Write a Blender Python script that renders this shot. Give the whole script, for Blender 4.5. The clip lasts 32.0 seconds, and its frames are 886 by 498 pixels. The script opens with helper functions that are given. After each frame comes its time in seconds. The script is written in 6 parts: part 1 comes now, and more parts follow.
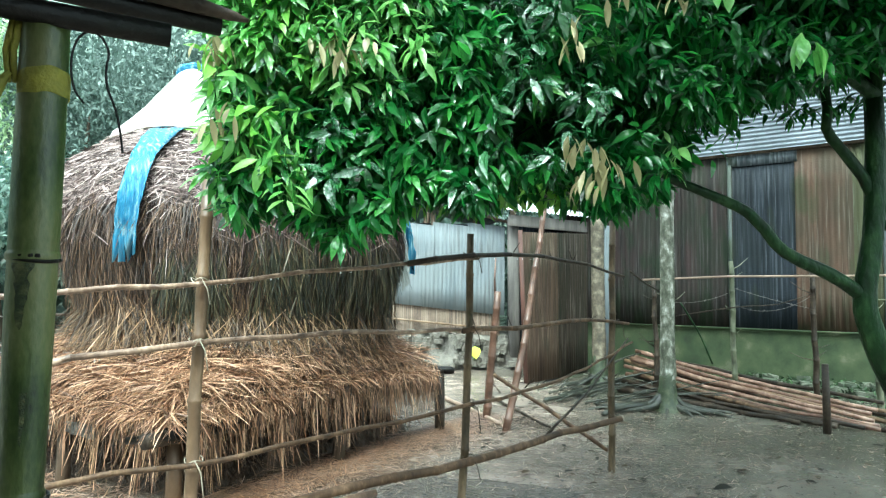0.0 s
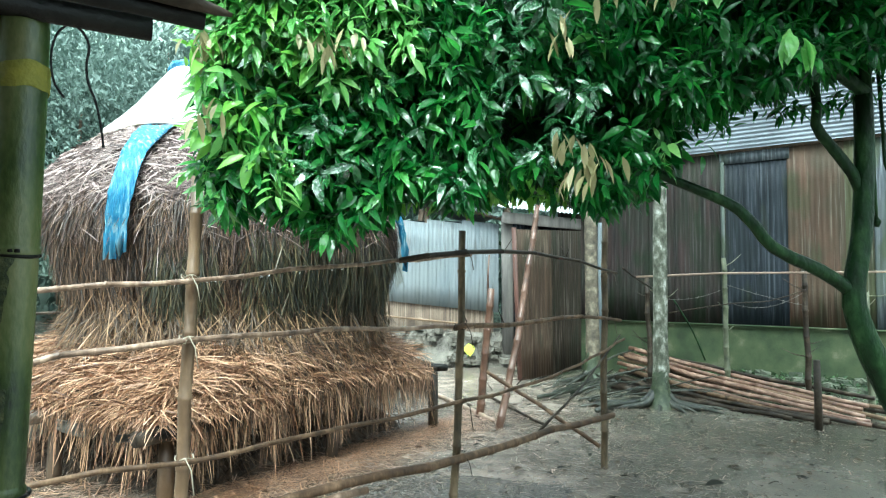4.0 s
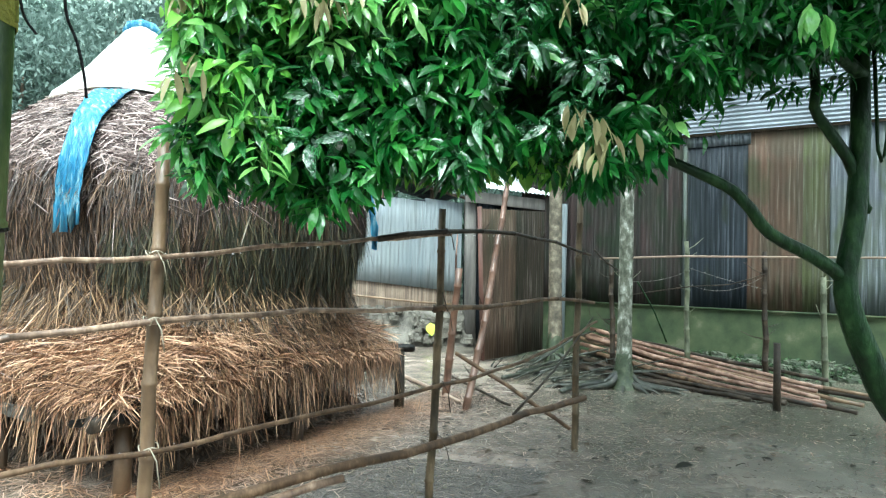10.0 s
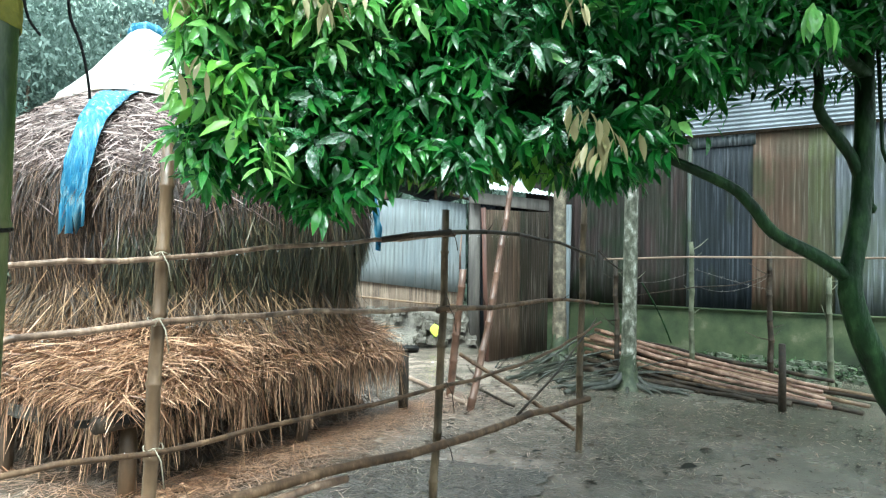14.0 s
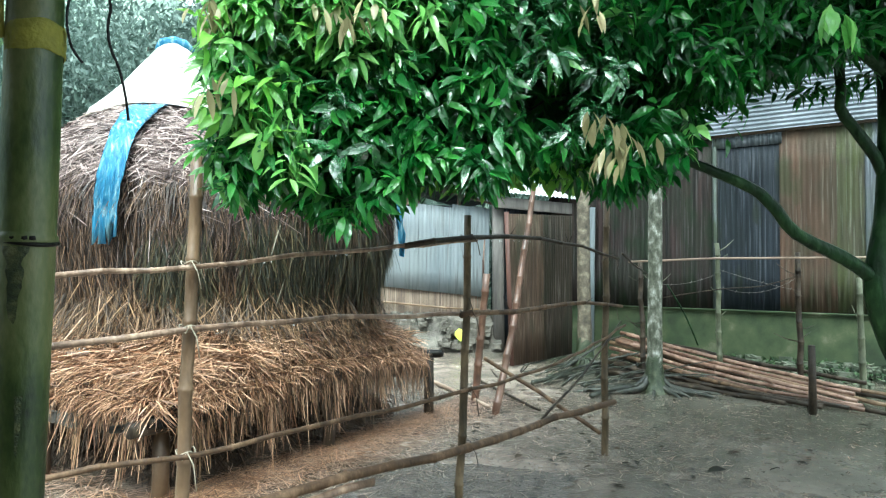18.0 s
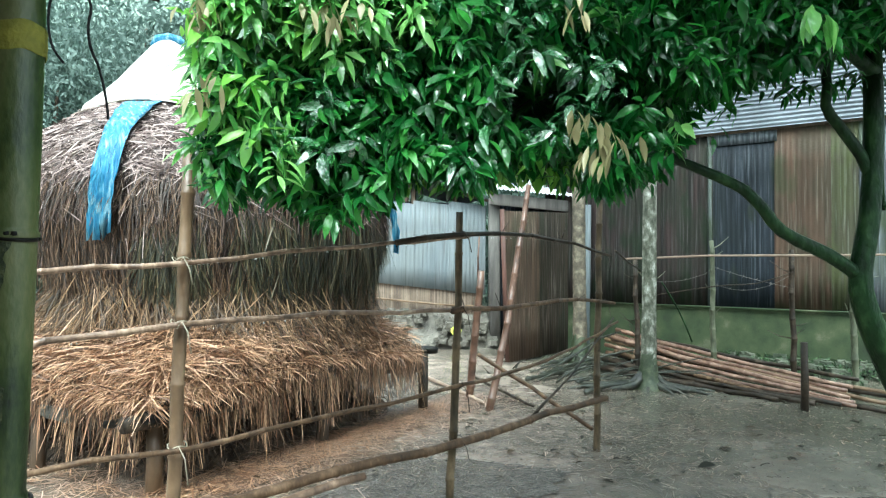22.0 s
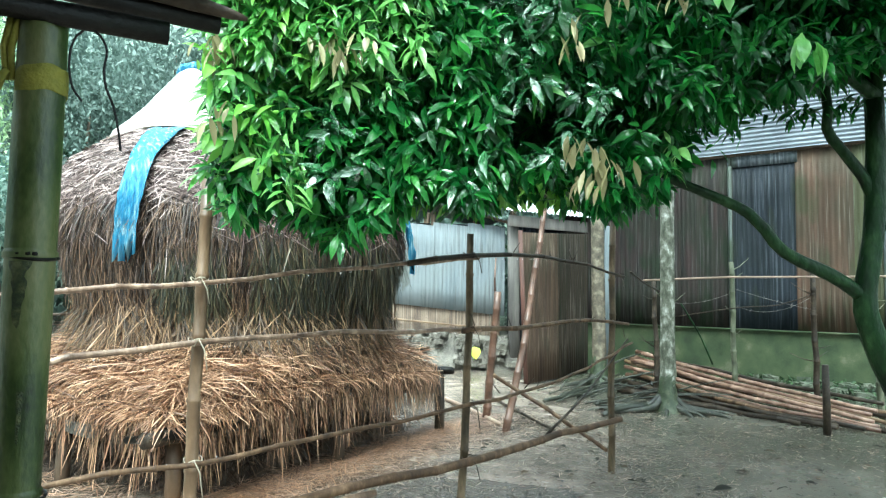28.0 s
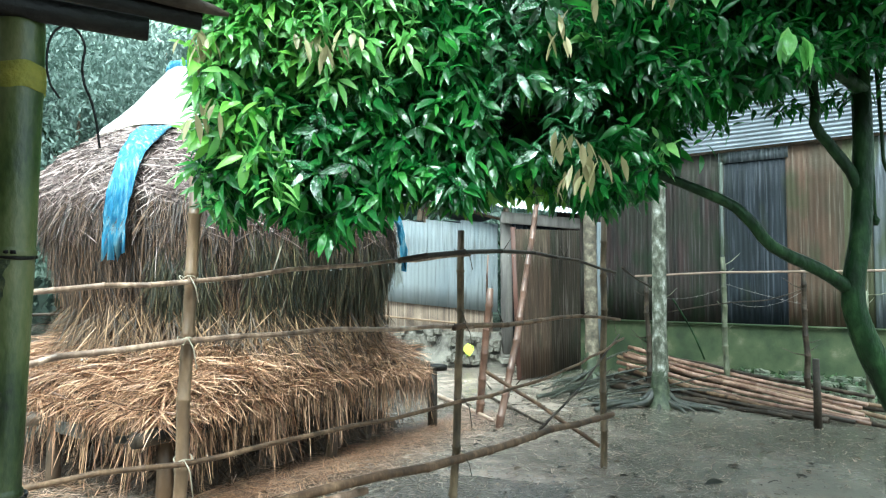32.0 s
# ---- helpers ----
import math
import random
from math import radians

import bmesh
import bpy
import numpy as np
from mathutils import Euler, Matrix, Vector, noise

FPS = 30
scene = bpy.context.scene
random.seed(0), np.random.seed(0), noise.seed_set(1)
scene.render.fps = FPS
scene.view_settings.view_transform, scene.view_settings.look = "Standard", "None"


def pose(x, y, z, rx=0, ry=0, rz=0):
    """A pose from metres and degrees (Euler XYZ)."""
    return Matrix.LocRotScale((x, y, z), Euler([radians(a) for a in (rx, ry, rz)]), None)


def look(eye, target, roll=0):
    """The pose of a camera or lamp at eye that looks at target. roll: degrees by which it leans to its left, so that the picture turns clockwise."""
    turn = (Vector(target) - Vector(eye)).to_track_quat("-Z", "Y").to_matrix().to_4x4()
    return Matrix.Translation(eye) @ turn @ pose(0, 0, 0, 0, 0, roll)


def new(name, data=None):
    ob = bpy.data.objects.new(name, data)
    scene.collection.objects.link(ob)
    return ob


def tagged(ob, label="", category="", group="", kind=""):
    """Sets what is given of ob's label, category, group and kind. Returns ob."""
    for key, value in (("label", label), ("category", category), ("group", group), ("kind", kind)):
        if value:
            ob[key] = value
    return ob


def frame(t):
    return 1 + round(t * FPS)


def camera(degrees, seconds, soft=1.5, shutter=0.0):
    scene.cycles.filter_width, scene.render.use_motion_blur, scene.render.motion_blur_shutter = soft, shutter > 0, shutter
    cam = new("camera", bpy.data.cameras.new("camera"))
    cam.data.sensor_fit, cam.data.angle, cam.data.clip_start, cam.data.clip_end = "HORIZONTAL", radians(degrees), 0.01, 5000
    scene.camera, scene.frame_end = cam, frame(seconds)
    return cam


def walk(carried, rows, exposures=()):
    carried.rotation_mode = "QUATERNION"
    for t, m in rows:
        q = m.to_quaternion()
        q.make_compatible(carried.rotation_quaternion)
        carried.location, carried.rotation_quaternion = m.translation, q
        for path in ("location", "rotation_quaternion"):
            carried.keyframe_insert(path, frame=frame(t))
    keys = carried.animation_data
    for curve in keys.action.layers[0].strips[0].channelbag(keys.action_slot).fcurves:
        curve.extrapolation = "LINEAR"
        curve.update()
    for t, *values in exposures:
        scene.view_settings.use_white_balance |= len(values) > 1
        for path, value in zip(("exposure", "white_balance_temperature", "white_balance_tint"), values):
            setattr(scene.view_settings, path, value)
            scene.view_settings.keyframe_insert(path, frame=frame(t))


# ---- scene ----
cam = camera(67.5, 32.0, soft=1.2)
PATH = [
    (0, (-0.012, 0.102, 1.411), (0.172, 2.09, 1.539), 0.7),
    (0.5, (-0.012, 0.103, 1.414), (0.16, 2.09, 1.557), 0.5),
    (1, (-0.014, 0.102, 1.415), (0.107, 2.093, 1.561), 0.6),
    (1.5, (-0.014, 0.1, 1.411), (0.035, 2.094, 1.564), 0.7),
    (2, (-0.013, 0.104, 1.407), (-0.002, 2.098, 1.554), 0.7),
    (2.5, (-0.006, 0.106, 1.409), (0.05, 2.101, 1.539), 0.5),
    (3, (0.0, 0.107, 1.41), (0.119, 2.099, 1.541), 0.7),
    (3.5, (0.008, 0.103, 1.407), (0.191, 2.091, 1.532), 0.5),
    (5.5, (0.001, 0.113, 1.406), (0.215, 2.098, 1.518), 0.7),
    (6, (-0.001, 0.133, 1.403), (0.233, 2.117, 1.49), 1.0),
    (6.5, (-0.019, 0.197, 1.406), (0.267, 2.175, 1.476), 1.4),
    (7, (-0.043, 0.265, 1.408), (0.298, 2.236, 1.452), 1.6),
    (7.5, (-0.082, 0.288, 1.413), (0.286, 2.253, 1.462), 1.9),
    (8, (-0.112, 0.287, 1.417), (0.249, 2.253, 1.469), 1.9),
    (8.5, (-0.116, 0.281, 1.418), (0.248, 2.247, 1.479), 1.6),
    (9, (-0.113, 0.28, 1.415), (0.215, 2.252, 1.482), 1.7),
    (9.5, (-0.113, 0.276, 1.416), (0.223, 2.247, 1.481), 1.6),
    (10, (-0.111, 0.276, 1.417), (0.223, 2.247, 1.475), 1.4),
    (10.5, (-0.111, 0.275, 1.414), (0.223, 2.246, 1.475), 1.6),
    (11, (-0.112, 0.274, 1.415), (0.229, 2.244, 1.474), 1.5),
    (11.5, (-0.111, 0.274, 1.416), (0.221, 2.245, 1.478), 1.6),
    (12, (-0.107, 0.277, 1.413), (0.229, 2.248, 1.469), 1.3),
    (12.5, (-0.104, 0.28, 1.417), (0.236, 2.25, 1.476), 1.3),
    (13, (-0.108, 0.278, 1.415), (0.225, 2.249, 1.48), 1.4),
    (13.5, (-0.105, 0.276, 1.414), (0.22, 2.248, 1.476), 1.4),
    (15.5, (-0.119, 0.258, 1.415), (0.186, 2.234, 1.476), 0.9),
    (16, (-0.118, 0.254, 1.416), (0.168, 2.233, 1.48), 0.8),
    (16.5, (-0.113, 0.245, 1.416), (0.159, 2.225, 1.487), 0.6),
    (17, (-0.106, 0.237, 1.417), (0.155, 2.218, 1.491), 0.7),
    (17.5, (-0.105, 0.232, 1.416), (0.153, 2.214, 1.486), 0.6),
    (18, (-0.105, 0.228, 1.417), (0.144, 2.211, 1.491), 0.6),
    (18.5, (-0.103, 0.223, 1.416), (0.155, 2.204, 1.492), 0.7),
    (19, (-0.105, 0.217, 1.417), (0.14, 2.201, 1.48), 0.6),
    (19.5, (-0.103, 0.204, 1.418), (0.122, 2.19, 1.497), 1.0),
    (20, (-0.099, 0.206, 1.415), (0.141, 2.19, 1.489), 0.9),
    (20.5, (-0.086, 0.204, 1.416), (0.19, 2.184, 1.484), 0.7),
    (21, (-0.078, 0.2, 1.415), (0.195, 2.18, 1.475), 0.5),
    (21.5, (-0.073, 0.195, 1.414), (0.193, 2.176, 1.489), 0.7),
    (22, (-0.07, 0.197, 1.415), (0.184, 2.18, 1.48), 0.7),
    (22.5, (-0.068, 0.198, 1.414), (0.161, 2.183, 1.483), 0.5),
    (22.6, (-0.057, 0.181, 1.413), (0.166, 2.168, 1.485), 0.5),
    (22.7, (0.014, 0.11, 1.414), (0.238, 2.092, 1.563), -0.7),
    (23, (0.019, 0.101, 1.41), (0.231, 2.084, 1.552), -0.7),
    (23.5, (0.015, 0.103, 1.41), (0.216, 2.088, 1.556), -0.5),
    (24, (0.017, 0.104, 1.411), (0.223, 2.088, 1.558), -0.5),
    (24.5, (0.017, 0.097, 1.412), (0.228, 2.08, 1.561), -0.4),
    (25, (0.009, 0.1, 1.411), (0.213, 2.084, 1.558), -0.0),
    (25.5, (0.0, 0.1, 1.411), (0.2, 2.085, 1.554), 0.3),
    (27.5, (-0.005, 0.104, 1.411), (0.186, 2.09, 1.546), 0.5),
    (28, (-0.009, 0.105, 1.409), (0.174, 2.093, 1.538), 0.8),
    (28.5, (-0.008, 0.105, 1.412), (0.165, 2.092, 1.555), 0.4),
    (29, (-0.009, 0.103, 1.411), (0.113, 2.094, 1.558), 0.5),
    (29.5, (-0.011, 0.106, 1.412), (0.041, 2.1, 1.564), 0.7),
    (30, (-0.01, 0.107, 1.41), (0.0, 2.102, 1.556), 0.7),
    (30.5, (-0.007, 0.114, 1.409), (0.046, 2.11, 1.538), 0.5),
    (31, (0.002, 0.11, 1.411), (0.116, 2.103, 1.542), 0.8),
    (31.5, (0.006, 0.109, 1.409), (0.187, 2.097, 1.533), 0.5),
    (32, (0.009, 0.107, 1.407), (0.211, 2.093, 1.528), 0.4),
]
walk(cam, [(t, look(eye, target, roll)) for t, eye, target, roll in PATH],
     exposures=[(0, 1.88, 5710, -12), (6, 1.83, 5660, -10), (9, 1.78, 5760, -8), (19, 1.73, 5760, -8), (22.6, 1.73, 5760, -8), (22.7, 1.88, 5660, -10), (30, 1.93, 5660, -11), (32, 1.88, 5660, -10)])

# ---- world and light: an overcast rainy day ----
world = bpy.data.worlds.new("overcast_sky")
scene.world = world
world.use_nodes = True
wn, wl = world.node_tree.nodes, world.node_tree.links
sky = wn.new("ShaderNodeTexSky")
sky.sky_type = "NISHITA"
sky.sun_disc = False
SUN_UP, SUN_ROUND = radians(58), radians(192)
sky.sun_elevation, sky.sun_rotation = SUN_UP, SUN_ROUND
sky.air_density, sky.dust_density = 1.0, 4.0
grey = wn.new("ShaderNodeHueSaturation")
grey.inputs["Saturation"].default_value = 0.22
wl.new(sky.outputs[0], grey.inputs["Color"])
wl.new(grey.outputs[0], wn["Background"].inputs["Color"])
wn["Background"].inputs["Strength"].default_value = 0.215
sun = new("sun", bpy.data.lights.new("sun", "SUN"))
sun.data.energy, sun.data.angle, sun.data.color = 0.9, radians(40), (1.0, 0.98, 0.94)
sun.matrix_basis = look((30 * math.sin(SUN_ROUND) / math.tan(SUN_UP), 30 * math.cos(SUN_ROUND) / math.tan(SUN_UP), 30), (0, 0, 0))

# ---- materials ----
RNG = np.random.default_rng(7)


def mat(name, stops, scale=6.0, rough=0.6, bump=0.3, fine=60.0, metal=0.0, per="", stretch=(1, 1, 1), rough_var=0.1, spec=0.5, trans=0.0, amount=0.6, dist=0.01):
    """A node material: stops of colour spread by coarse and fine noise, with relief from the fine one. per: 'object' or 'island' adds chance per piece."""
    m = bpy.data.materials.new(name)
    m.use_nodes = True
    n, l = m.node_tree.nodes, m.node_tree.links
    b = n["Principled BSDF"]
    co = n.new("ShaderNodeTexCoord")
    mp = n.new("ShaderNodeMapping")
    mp.inputs["Scale"].default_value = stretch
    l.new(co.outputs["Object"], mp.inputs["Vector"])
    n1, n2 = n.new("ShaderNodeTexNoise"), n.new("ShaderNodeTexNoise")
    n1.inputs["Scale"].default_value, n1.inputs["Detail"].default_value = scale, 5
    n2.inputs["Scale"].default_value, n2.inputs["Detail"].default_value = fine, 3
    for t in (n1, n2):
        l.new(mp.outputs[0], t.inputs["Vector"])
    mix = n.new("ShaderNodeMath")
    mix.operation = "MULTIPLY_ADD"
    mix.inputs[1].default_value = 0.35
    l.new(n2.outputs["Fac"], mix.inputs[0])
    sub = n.new("ShaderNodeMath")
    sub.operation = "MULTIPLY_ADD"
    sub.inputs[1].default_value, sub.inputs[2].default_value = 1.5, -0.43
    l.new(n1.outputs["Fac"], sub.inputs[0])
    l.new(sub.outputs[0], mix.inputs[2])
    fac = mix.outputs[0]
    if per:
        rnd = n.new("ShaderNodeObjectInfo" if per == "object" else "ShaderNodeNewGeometry")
        out = rnd.outputs["Random" if per == "object" else "Random Per Island"]
        blend = n.new("ShaderNodeMix")
        blend.inputs[0].default_value = amount
        l.new(fac, blend.inputs[2])
        l.new(out, blend.inputs[3])
        fac = blend.outputs[0]
    ramp = n.new("ShaderNodeValToRGB")
    els = ramp.color_ramp.elements
    while len(els) < len(stops):
        els.new(0.5)
    for i, c in enumerate(stops):
        els[i].position = 0.12 + 0.76 * i / max(1, len(stops) - 1)
        els[i].color = (*c, 1)
    l.new(fac, ramp.inputs[0])
    l.new(ramp.outputs[0], b.inputs["Base Color"])
    rr = n.new("ShaderNodeMapRange")
    rr.inputs[3].default_value, rr.inputs[4].default_value = max(0.03, rough - rough_var), min(1, rough + rough_var)
    l.new(n1.outputs["Fac"], rr.inputs[0])
    l.new(rr.outputs[0], b.inputs["Roughness"])
    b.inputs["Metallic"].default_value = metal
    b.inputs["Specular IOR Level"].default_value = spec
    if bump:
        bp = n.new("ShaderNodeBump")
        bp.inputs["Strength"].default_value, bp.inputs["Distance"].default_value = bump, dist
        l.new(n2.outputs["Fac"], bp.inputs["Height"])
        l.new(bp.outputs[0], b.inputs["Normal"])
    if trans:
        tr = n.new("ShaderNodeBsdfTranslucent")
        l.new(ramp.outputs[0], tr.inputs["Color"])
        ms = n.new("ShaderNodeMixShader")
        ms.inputs[0].default_value = trans
        l.new(b.outputs[0], ms.inputs[1])
        l.new(tr.outputs[0], ms.inputs[2])
        l.new(ms.outputs[0], n["Material Output"].inputs["Surface"])
    return m


def wet_coat(m, weight=0.7, scale=55.0):
    """Rain on a leaf: a clear coat that lies in patches and ripples finely."""
    n, l = m.node_tree.nodes, m.node_tree.links
    b = n["Principled BSDF"]
    co, t = n.new("ShaderNodeTexCoord"), n.new("ShaderNodeTexNoise")
    t.inputs["Scale"].default_value, t.inputs["Detail"].default_value = scale, 3
    l.new(co.outputs["Object"], t.inputs["Vector"])
    r = n.new("ShaderNodeMapRange")
    r.inputs[1].default_value, r.inputs[2].default_value, r.inputs[4].default_value = 0.42, 0.58, weight
    l.new(t.outputs["Fac"], r.inputs[0])
    l.new(r.outputs[0], b.inputs["Coat Weight"])
    b.inputs["Coat Roughness"].default_value, b.inputs["Coat IOR"].default_value = 0.1, 1.9
    return m


def sheet_mat(name, base, drip, moss, moss_from=0.55, metal=0.0, rough=0.7):
    """Old corrugated iron: two stops of rust or zinc in streaks, thin drips down it, and patches of moss or dirt."""
    m = bpy.data.materials.new(name)
    m.use_nodes = True
    n, l = m.node_tree.nodes, m.node_tree.links
    b = n["Principled BSDF"]
    co = n.new("ShaderNodeTexCoord")

    def tex(scale, z, detail=4):
        mp, t = n.new("ShaderNodeMapping"), n.new("ShaderNodeTexNoise")
        mp.inputs["Scale"].default_value = (1, 1, z)
        t.inputs["Scale"].default_value, t.inputs["Detail"].default_value = scale, detail
        l.new(co.outputs["Object"], mp.inputs["Vector"])
        l.new(mp.outputs[0], t.inputs["Vector"])
        return t.outputs["Fac"]

    def mixed(fac, lo, hi, a, c, amount=1.0):
        r, x = n.new("ShaderNodeMapRange"), n.new("ShaderNodeMix")
        r.inputs[1].default_value, r.inputs[2].default_value, r.inputs[4].default_value = lo, hi, amount
        x.data_type = "RGBA"
        l.new(fac, r.inputs[0])
        l.new(r.outputs[0], x.inputs[0])
        for k, v in ((6, a), (7, c)):
            if isinstance(v, tuple):
                x.inputs[k].default_value = (*v, 1)
            else:
                l.new(v, x.inputs[k])
        return x.outputs[2]

    c = mixed(tex(9, 0.09), 0.36, 0.64, base[0], base[1])
    c = mixed(tex(2.1, 0.5), 0.45, 0.62, c, base[2], 0.75)
    c = mixed(tex(34, 0.035, 2), 0.55, 0.68, c, drip, 0.65)
    c = mixed(tex(3.3, 0.35, 6), moss_from, moss_from + 0.1, c, moss, 0.75)
    f = tex(70, 0.6, 2)
    c = mixed(f, 0.56, 0.75, c, base[0], 0.5)
    l.new(c, b.inputs["Base Color"])
    b.inputs["Metallic"].default_value, b.inputs["Roughness"].default_value, b.inputs["Specular IOR Level"].default_value = metal, rough, 0.25
    bp = n.new("ShaderNodeBump")
    bp.inputs["Strength"].default_value, bp.inputs["Distance"].default_value = 0.3, 0.01
    l.new(f, bp.inputs["Height"])
    l.new(bp.outputs[0], b.inputs["Normal"])
    return m


def mud_mat():
    """Trodden wet mud: paler firm patches, dark soaked ones that shine, and fine grit."""
    m = bpy.data.materials.new("wet_mud")
    m.use_nodes = True
    n, l = m.node_tree.nodes, m.node_tree.links
    b, co = n["Principled BSDF"], n.new("ShaderNodeTexCoord")

    def tex(scale, detail, rough=0.55):
        t = n.new("ShaderNodeTexNoise")
        t.inputs["Scale"].default_value, t.inputs["Detail"].default_value, t.inputs["Roughness"].default_value = scale, detail, rough
        l.new(co.outputs["Object"], t.inputs["Vector"])
        return t.outputs["Fac"]

    def ranged(f, a, c, lo, hi):
        r = n.new("ShaderNodeMapRange")
        for k, v in enumerate((a, c, lo, hi)):
            r.inputs[k + 1].default_value = v
        l.new(f, r.inputs[0])
        return r.outputs[0]

    def mixed(f, a, c):
        x = n.new("ShaderNodeMix")
        x.data_type = "RGBA"
        l.new(f, x.inputs[0])
        for k, v in ((6, a), (7, c)):
            if isinstance(v, tuple):
                x.inputs[k].default_value = (*v, 1)
            else:
                l.new(v, x.inputs[k])
        return x.outputs[2]

    big, mid, fine, grit = tex(0.75, 6, 0.6), tex(4.0, 9, 0.68), tex(30, 8, 0.7), tex(160, 2)
    c = mixed(ranged(mid, 0.36, 0.64, 0, 1), (0.172, 0.137, 0.112), (0.45, 0.365, 0.302))
    c = mixed(ranged(big, 0.42, 0.6, 0, 0.75), c, (0.11, 0.1, 0.08))
    c = mixed(ranged(fine, 0.55, 0.72, 0, 0.55), c, (0.44, 0.37, 0.31))
    c = mixed(ranged(grit, 0.6, 0.7, 0, 0.7), c, (0.045, 0.036, 0.027))
    # darker green to the right: algae, and tree shade put into the colour
    sep, add = n.new("ShaderNodeSeparateXYZ"), n.new("ShaderNodeMath")
    l.new(co.outputs["Object"], sep.inputs[0])
    add.operation = "MULTIPLY_ADD"
    add.inputs[1].default_value = 3.0
    l.new(tex(0.6, 5), add.inputs[0])
    l.new(sep.outputs[0], add.inputs[2])
    c = mixed(ranged(add.outputs[0], 2.9, 4.8, 0, 0.75), c, (0.075, 0.08, 0.058))
    l.new(c, b.inputs["Base Color"])
    l.new(ranged(big, 0.38, 0.58, 0.3, 0.08), b.inputs["Roughness"])
    b.inputs["Specular IOR Level"].default_value = 1.0
    b1, b2 = n.new("ShaderNodeBump"), n.new("ShaderNodeBump")
    b1.inputs["Strength"].default_value, b1.inputs["Distance"].default_value = 0.6, 0.03
    b2.inputs["Strength"].default_value, b2.inputs["Distance"].default_value = 0.5, 0.01
    l.new(mid, b1.inputs["Height"])
    l.new(fine, b2.inputs["Height"])
    l.new(b1.outputs[0], b2.inputs["Normal"])
    l.new(b2.outputs[0], b.inputs["Normal"])
    return m


M_MUD = mud_mat()
M_WATER = mat("muddy_rain_water", [(0.12, 0.115, 0.09), (0.18, 0.17, 0.14)], 1.2, 0.09, 0.9, 34, rough_var=0.04, dist=0.02, spec=0.8)
M_FILM = mat("glistening_wet_mud", [(0.13, 0.115, 0.1), (0.26, 0.23, 0.2)], 6, 0.14, 1.0, 48, rough_var=0.05, dist=0.05, spec=1.0)
M_STRAW_OLD = mat("weathered_straw", [(0.027, 0.015, 0.0135), (0.11, 0.072, 0.065), (0.45, 0.345, 0.32)], 3, 0.55, 0, 40, per="island", amount=0.8)
M_STRAW_PALE = mat("bleached_straw", [(0.2, 0.145, 0.125), (0.4, 0.31, 0.28), (0.58, 0.47, 0.43)], 3, 0.5, 0, 40, per="island", amount=0.78)
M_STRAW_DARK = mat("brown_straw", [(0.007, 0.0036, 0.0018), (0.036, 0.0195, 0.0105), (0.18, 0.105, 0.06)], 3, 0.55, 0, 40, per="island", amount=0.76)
M_STRAW_OLIVE = mat("dull_gold_straw", [(0.012, 0.007, 0.003), (0.086, 0.048, 0.022), (0.34, 0.21, 0.11)], 3, 0.5, 0, 40, per="island", amount=0.78)
M_STRAW_BLACK = mat("blackish_green_straw", [(0.006, 0.007, 0.002), (0.022, 0.023, 0.008), (0.11, 0.085, 0.04)], 3, 0.5, 0, 40, per="island", amount=0.7)
M_STRAW = mat("golden_straw", [(0.055, 0.024, 0.0115), (0.27, 0.136, 0.072), (0.66, 0.43, 0.275)], 3, 0.45, 0, 40, per="island", amount=0.8)
M_LITTER = mat("wet_fallen_straw", [(0.09, 0.056, 0.04), (0.29, 0.185, 0.132), (0.58, 0.42, 0.33)], 3, 0.4, 0, 40, per="island", amount=0.8)
M_CORE = mat("packed_straw", [(0.025, 0.017, 0.012), (0.07, 0.048, 0.033), (0.13, 0.09, 0.065)], 8, 0.9, 0.8, 70, stretch=(1, 1, 0.15), dist=0.03)
M_TARP = mat("white_tarpaulin", [(0.5, 0.48, 0.44), (0.66, 0.64, 0.6)], 3, 0.35, 0.35, 14)
M_SCRAP = mat("grey_plastic", [(0.05, 0.048, 0.042), (0.13, 0.122, 0.108)], 9, 0.5, 0.4, 30)
M_BLUE = mat("blue_plastic_sheet", [(0.025, 0.14, 0.3), (0.06, 0.26, 0.43), (0.36, 0.6, 0.7)], 30, 0.25, 0.8, 110, stretch=(1, 1, 0.1), trans=0.1, dist=0.02)
M_BAMBOO = mat("weathered_bamboo", [(0.035, 0.022, 0.013), (0.12, 0.075, 0.042), (0.25, 0.165, 0.095)], 5, 0.42, 0.3, 50, per="object", amount=0.35, stretch=(1, 1, 0.5))
M_PALE = mat("pale_bamboo", [(0.22, 0.15, 0.11), (0.38, 0.29, 0.22)], 5, 0.5, 0.3, 50)
M_GREYWOOD = mat("grey_weathered_wood", [(0.06, 0.054, 0.05), (0.125, 0.115, 0.105), (0.22, 0.2, 0.185)], 6, 0.75, 0.6, 50, stretch=(1, 1, 0.15))
M_POST = mat("wet_brown_bamboo", [(0.022, 0.012, 0.006), (0.085, 0.05, 0.027), (0.22, 0.142, 0.085)], 14, 0.6, 0.5, 90, stretch=(1, 1, 0.4), dist=0.005, spec=0.3)
M_POST_GREEN = mat("olive_bamboo", [(0.018, 0.015, 0.008), (0.075, 0.052, 0.028), (0.2, 0.145, 0.085)], 12, 0.55, 0.5, 80, stretch=(1, 1, 0.4), dist=0.005, spec=0.3)
M_BAMBOO_GREEN = mat("green_bamboo", [(0.004, 0.011, 0.003), (0.03, 0.05, 0.012), (0.075, 0.098, 0.03), (0.135, 0.142, 0.058), (0.21, 0.2, 0.095)], 11, 0.4, 0.4, 150, stretch=(1, 1, 0.42), dist=0.003)
